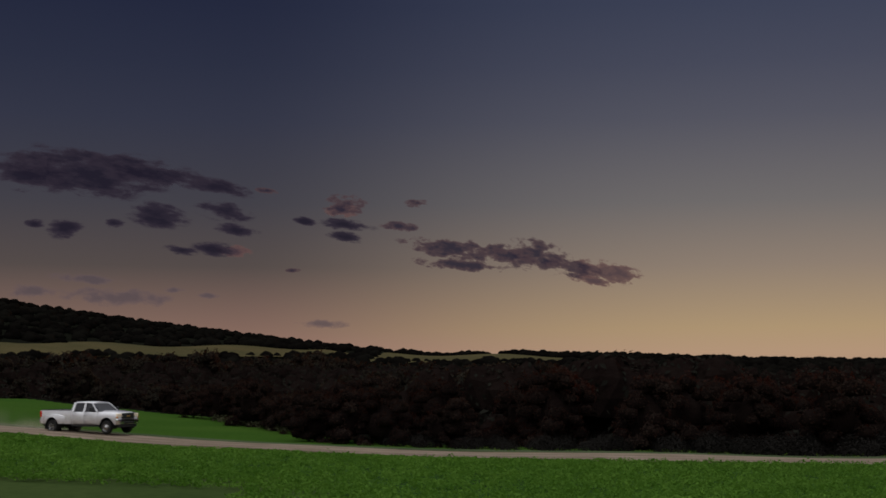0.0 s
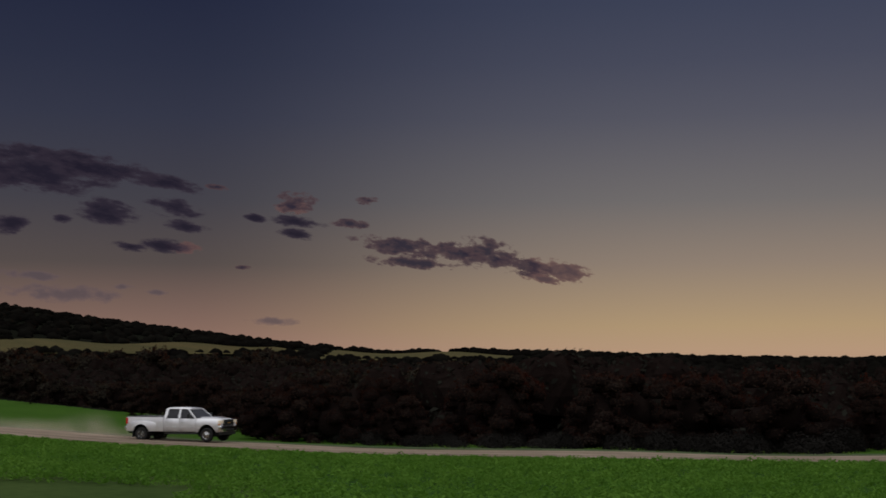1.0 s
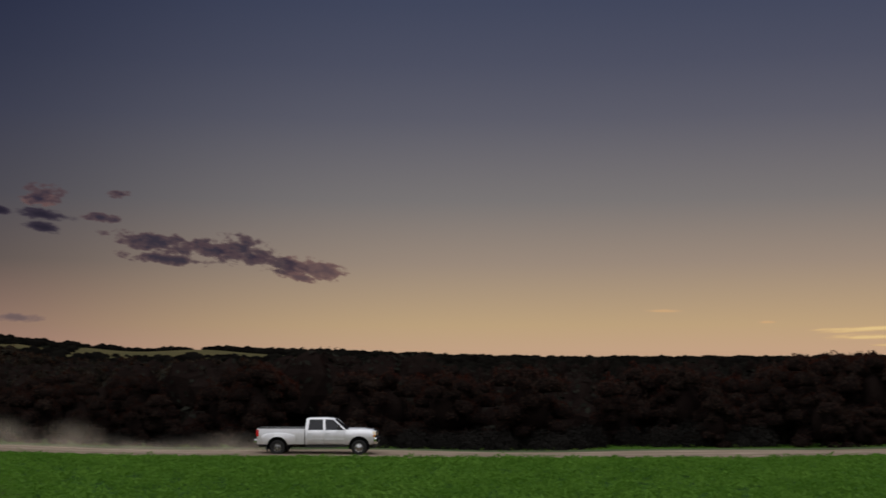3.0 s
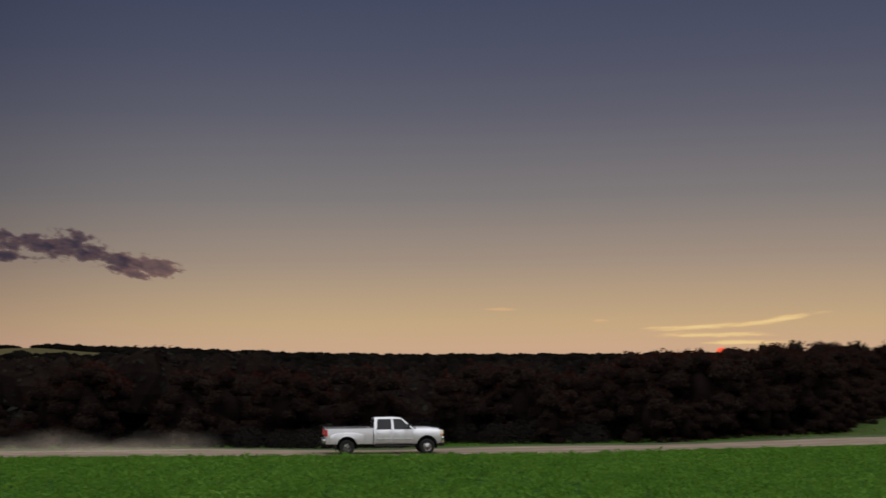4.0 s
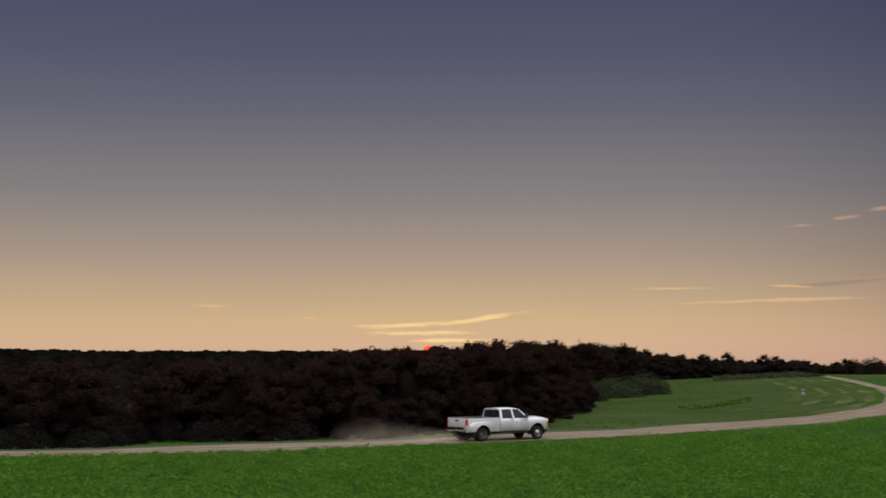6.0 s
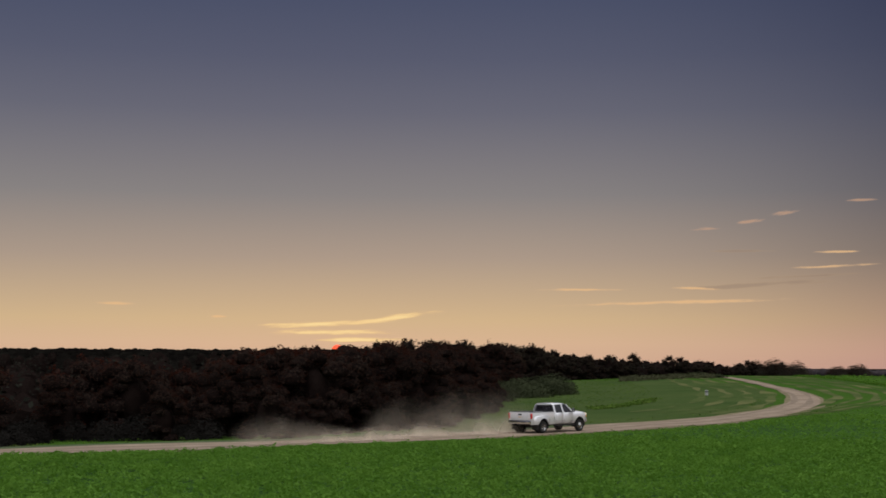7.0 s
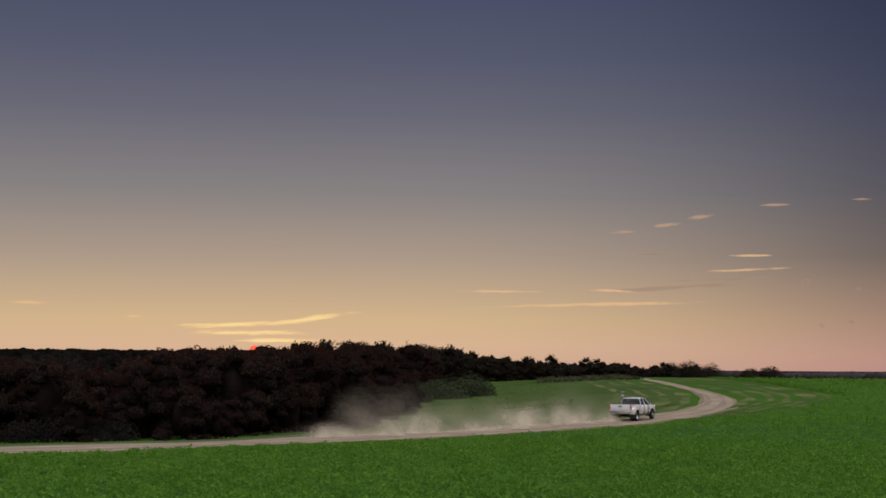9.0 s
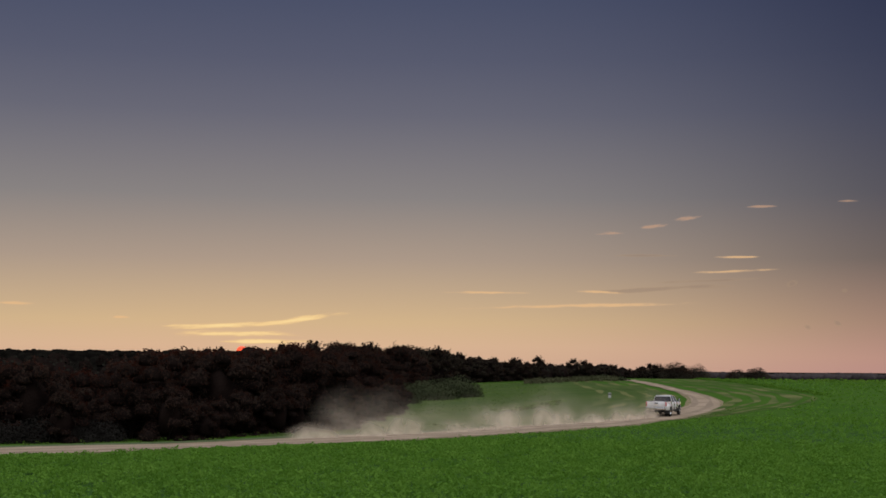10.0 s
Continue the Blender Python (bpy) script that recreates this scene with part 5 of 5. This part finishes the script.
clouds(CLOUD_LIT, "thin golden streak of sunlit cloud", [
    (45.9, 2.7, 9.4, 0.34, -1.5), (42.0, 3.25, 3.4, 0.22, 0),
    (46.6, 3.3, 2.8, 0.24, 2), (52.3, 4.15, 3.6, 0.24, -2), (52.6, 4.75, 1.8, 0.18, 0), (22.0, 2.55, 2.0, 0.25, 0), (26.4, 2.05, 0.7, 0.2, 0)], 1.3, 0.6)
clouds(CLOUD_BRIGHT, "glowing golden streak of cloud over the setting sun", [
    (30.7, 1.75, 5.0, 0.5, -2), (34.0, 2.05, 3.8, 0.5, -7), (31.4, 1.4, 5.4, 0.45, 0), (32.4, 1.08, 4.2, 0.42, 0)], 1.25, 0.65)
clouds(CLOUD_PINK, "small rosy wisp of sunlit cloud", [
    (49.2, 6.1, 1.2, 0.32, -6), (50.5, 6.42, 1.5, 0.36, -9), (47.3, 5.8, 1.2, 0.28, 0), (53.7, 6.85, 1.1, 0.22, 0), (57.2, 7.0, 1.0, 0.18, 0)], 1.3, 0.6)
clouds(CLOUD_GREY, "tiny dim scrap of cloud low in the sky", [
    (54.9, 3.6, 0.5, 0.28, -20), (57.0, 3.3, 0.4, 0.24, 0), (56.7, 1.95, 0.4, 0.3, 30), (55.5, 1.8, 0.4, 0.26, 25)])
clouds(CLOUD_GREY, "faint grey-gold streak of cloud", [
    (49.2, 3.4, 7.5, 0.38, -3), (48.8, 4.85, 3.2, 0.2, 0), (51.5, 3.75, 4.2, 0.25, -2)], 1.3, 0.6)


# ---- dust behind the wheels ----
def dust_material(name, dense):
    m = bpy.data.materials.new(name)
    m.use_nodes = True
    nt = m.node_tree
    nt.nodes.clear()
    N, L = nt.nodes.new, nt.links.new
    out, mixs, tr, df = N("ShaderNodeOutputMaterial"), N("ShaderNodeMixShader"), N("ShaderNodeBsdfTransparent"), N("ShaderNodeBsdfDiffuse")
    df.inputs["Color"].default_value = (0.86, 0.73, 0.59, 1)
    tl = N("ShaderNodeBsdfTranslucent")
    tl.inputs["Color"].default_value = (0.86, 0.73, 0.59, 1)
    body = N("ShaderNodeMixShader")
    body.inputs["Fac"].default_value = 0.5
    L(df.outputs[0], body.inputs[1])
    L(tl.outputs[0], body.inputs[2])
    uv, tc, tex, info = N("ShaderNodeUVMap"), N("ShaderNodeTexCoord"), N("ShaderNodeTexNoise"), N("ShaderNodeObjectInfo")
    seed, shift = N("ShaderNodeMath"), N("ShaderNodeVectorMath")
    seed.operation, shift.operation = "MULTIPLY", "ADD"
    seed.inputs[1].default_value = 300
    L(info.outputs["Random"], seed.inputs[0])
    L(tc.outputs["Object"], shift.inputs[0])
    L(seed.outputs[0], shift.inputs[1])
    L(shift.outputs[0], tex.inputs["Vector"])
    tex.inputs["Scale"].default_value, tex.inputs["Detail"].default_value = 0.42, 5
    ln, fall, nz, al = N("ShaderNodeVectorMath"), N("ShaderNodeMapRange"), N("ShaderNodeMath"), N("ShaderNodeMath")
    ln.operation = "LENGTH"
    L(uv.outputs[0], ln.inputs[0])
    fall.interpolation_type = "SMOOTHSTEP"
    fall.inputs["From Min"].default_value, fall.inputs["From Max"].default_value = 1.0, 0.25
    L(ln.outputs["Value"], fall.inputs["Value"])
    nz.operation = "MULTIPLY_ADD"
    nz.inputs[1].default_value, nz.inputs[2].default_value = 2.3, -0.6
    nz.use_clamp = True
    L(tex.outputs["Fac"], nz.inputs[0])
    al.operation = "MULTIPLY"
    L(fall.outputs[0], al.inputs[0])
    L(nz.outputs[0], al.inputs[1])
    al2 = N("ShaderNodeMath")
    al2.operation = "MULTIPLY"
    al2.inputs[1].default_value = dense
    L(al.outputs[0], al2.inputs[0])
    L(al2.outputs[0], mixs.inputs["Fac"])
    L(tr.outputs[0], mixs.inputs[1])
    L(body.outputs[0], mixs.inputs[2])
    L(mixs.outputs[0], out.inputs[0])
    return m


DUST = dust_material("road_dust", 0.85)
THIN_DUST = dust_material("thin_road_dust", 0.34)
PUFFS = []


def drive_at(t):
    k = [r[0] for r in DRIVE]
    if t < 0:
        x, y, z, h = drive_at(0)
        return [x + 10.5 * t * math.cos(radians(h)), y + 10.5 * t * math.sin(radians(h)), z, h]
    return [float(np.interp(t, k, [r[j] for r in DRIVE])) for j in (1, 2, 3, 4)]


def puff_mesh(seed, w, h, mat=None):
    """A soft curling sheet of dust."""
    rng = np.random.default_rng(seed)
    bm = bmesh.new()
    uvl = bm.loops.layers.uv.new("UVMap")
    n, swing = 9, rng.uniform(-1, 1)
    low = [bm.verts.new((w * (i / (n - 1) - 0.5), 0.35 * math.sin(3 * i / n + swing), -h)) for i in range(n)]
    top = [bm.verts.new((w * (i / (n - 1) - 0.5), 0.35 * math.sin(3 * i / n + swing) + 0.3, h)) for i in range(n)]
    for i in range(n - 1):
        f = bm.faces.new((low[i], low[i + 1], top[i + 1], top[i]))
        for lp, c in zip(f.loops, ((i, -1), (i + 1, -1), (i + 1, 1), (i, 1))):
            lp[uvl].uv = (2 * c[0] / (n - 1) - 1, c[1])
    me = bpy.data.meshes.new("dust_cloud")
    bm.to_mesh(me)
    bm.free()
    me.materials.append(mat or DUST)
    return me


def make_dust():
    rng = np.random.default_rng(23)
    thin = [puff_mesh(1, 7.0, 1.0, THIN_DUST), puff_mesh(2, 7.0, 1.5, THIN_DUST), puff_mesh(8, 6.0, 0.7, THIN_DUST), puff_mesh(9, 6.0, 2.0, THIN_DUST)]
    low = [puff_mesh(k, 5.0, 1.2) for k in (3, 4)]
    tall = [puff_mesh(k, 5.0, h) for k, h in ((5, 1.6), (6, 2.0), (7, 2.3))]
    veil = [puff_mesh(k, 7.0, h, THIN_DUST) for k, h in ((10, 3.0), (11, 3.8), (12, 2.6))]
    t = -1.6
    turn_by = 0
    while t < 10.0:
        strong = t > 5.6
        turn_by += 1
        if strong and turn_by % 2:
            me = veil[int(rng.integers(3))] if t > 6.2 else thin[int(rng.integers(4))]
        elif strong:
            me = tall[int(rng.integers(3))] if rng.uniform() < 0.7 * float(step(5.8, 7.0, t)) else low[int(rng.integers(2))]
        else:
            me = thin[int(rng.integers(4))]
        x, y, z, h = drive_at(t)
        back = 3.0 + rng.uniform(-0.3, 0.3)
        side = rng.uniform(-0.7, 0.7)
        a = radians(h)
        px, py = x - back * math.cos(a) - side * math.sin(a), y - back * math.sin(a) + side * math.cos(a)
        ob = tagged(new("dust_cloud", me), "pale dust hanging over the track behind the truck", "dust", "dust trail")
        reach = max(v.co.z for v in me.vertices)
        rows, g = [], gz(px, py)
        life = (5.0 if t > 6.3 else 1.8) if strong else 2.0
        turn = h + (rng.uniform(-38, -12) if strong else rng.uniform(-4, 4))
        for q in np.linspace(0, 10, 51):
            age = q - t
            # the middle of the sheet climbs out of the ground, hangs, and sinks again
            up = -1.1 + 1.0 * float(step(-0.4, -0.05, age)) + 0.12 * float(step(0.0, 1.8, age)) - 1.1 * float(step(life - 0.6, life + (2.4 if strong else 0.9), age))
            drift = 0.5 * float(np.clip(age, 0, 8))
            rows.append((float(q), pose(px - drift * 0.5, py + drift * 0.6, g + up * reach, 0, 0, turn)))
        PUFFS.append((ob, rows))
        t += (1.9 if strong else 2.2) / 12.5
        # firm ground in the middle of the straight raises none
        if 3.5 < t < 5.5:
            t = 5.5


make_dust()


# ---- what moves ----
def motions():
    walk(TRUCK, [(t, pose(x, y, gz(x, y) + 0.055, 0, 0, h)) for t, x, y, z, h in DRIVE])
    # the wheels roll with the distance driven
    turned = [0.0]
    for k in range(1, 301):
        a, b = drive_at((k - 1) / FPS), drive_at(k / FPS)
        turned.append(turned[-1] + math.degrees(math.hypot(b[0] - a[0], b[1] - a[1]) / TYRE))
    for hub, x, y in WHEELS:
        walk(hub, [(k / FPS, pose(x, y, TYRE, 0, turned[k] % 360, 0)) for k in range(301)])
    # dust lifts where the truck has passed, drifts and settles
    for ob, rows in PUFFS:
        walk(ob, rows)


motions()
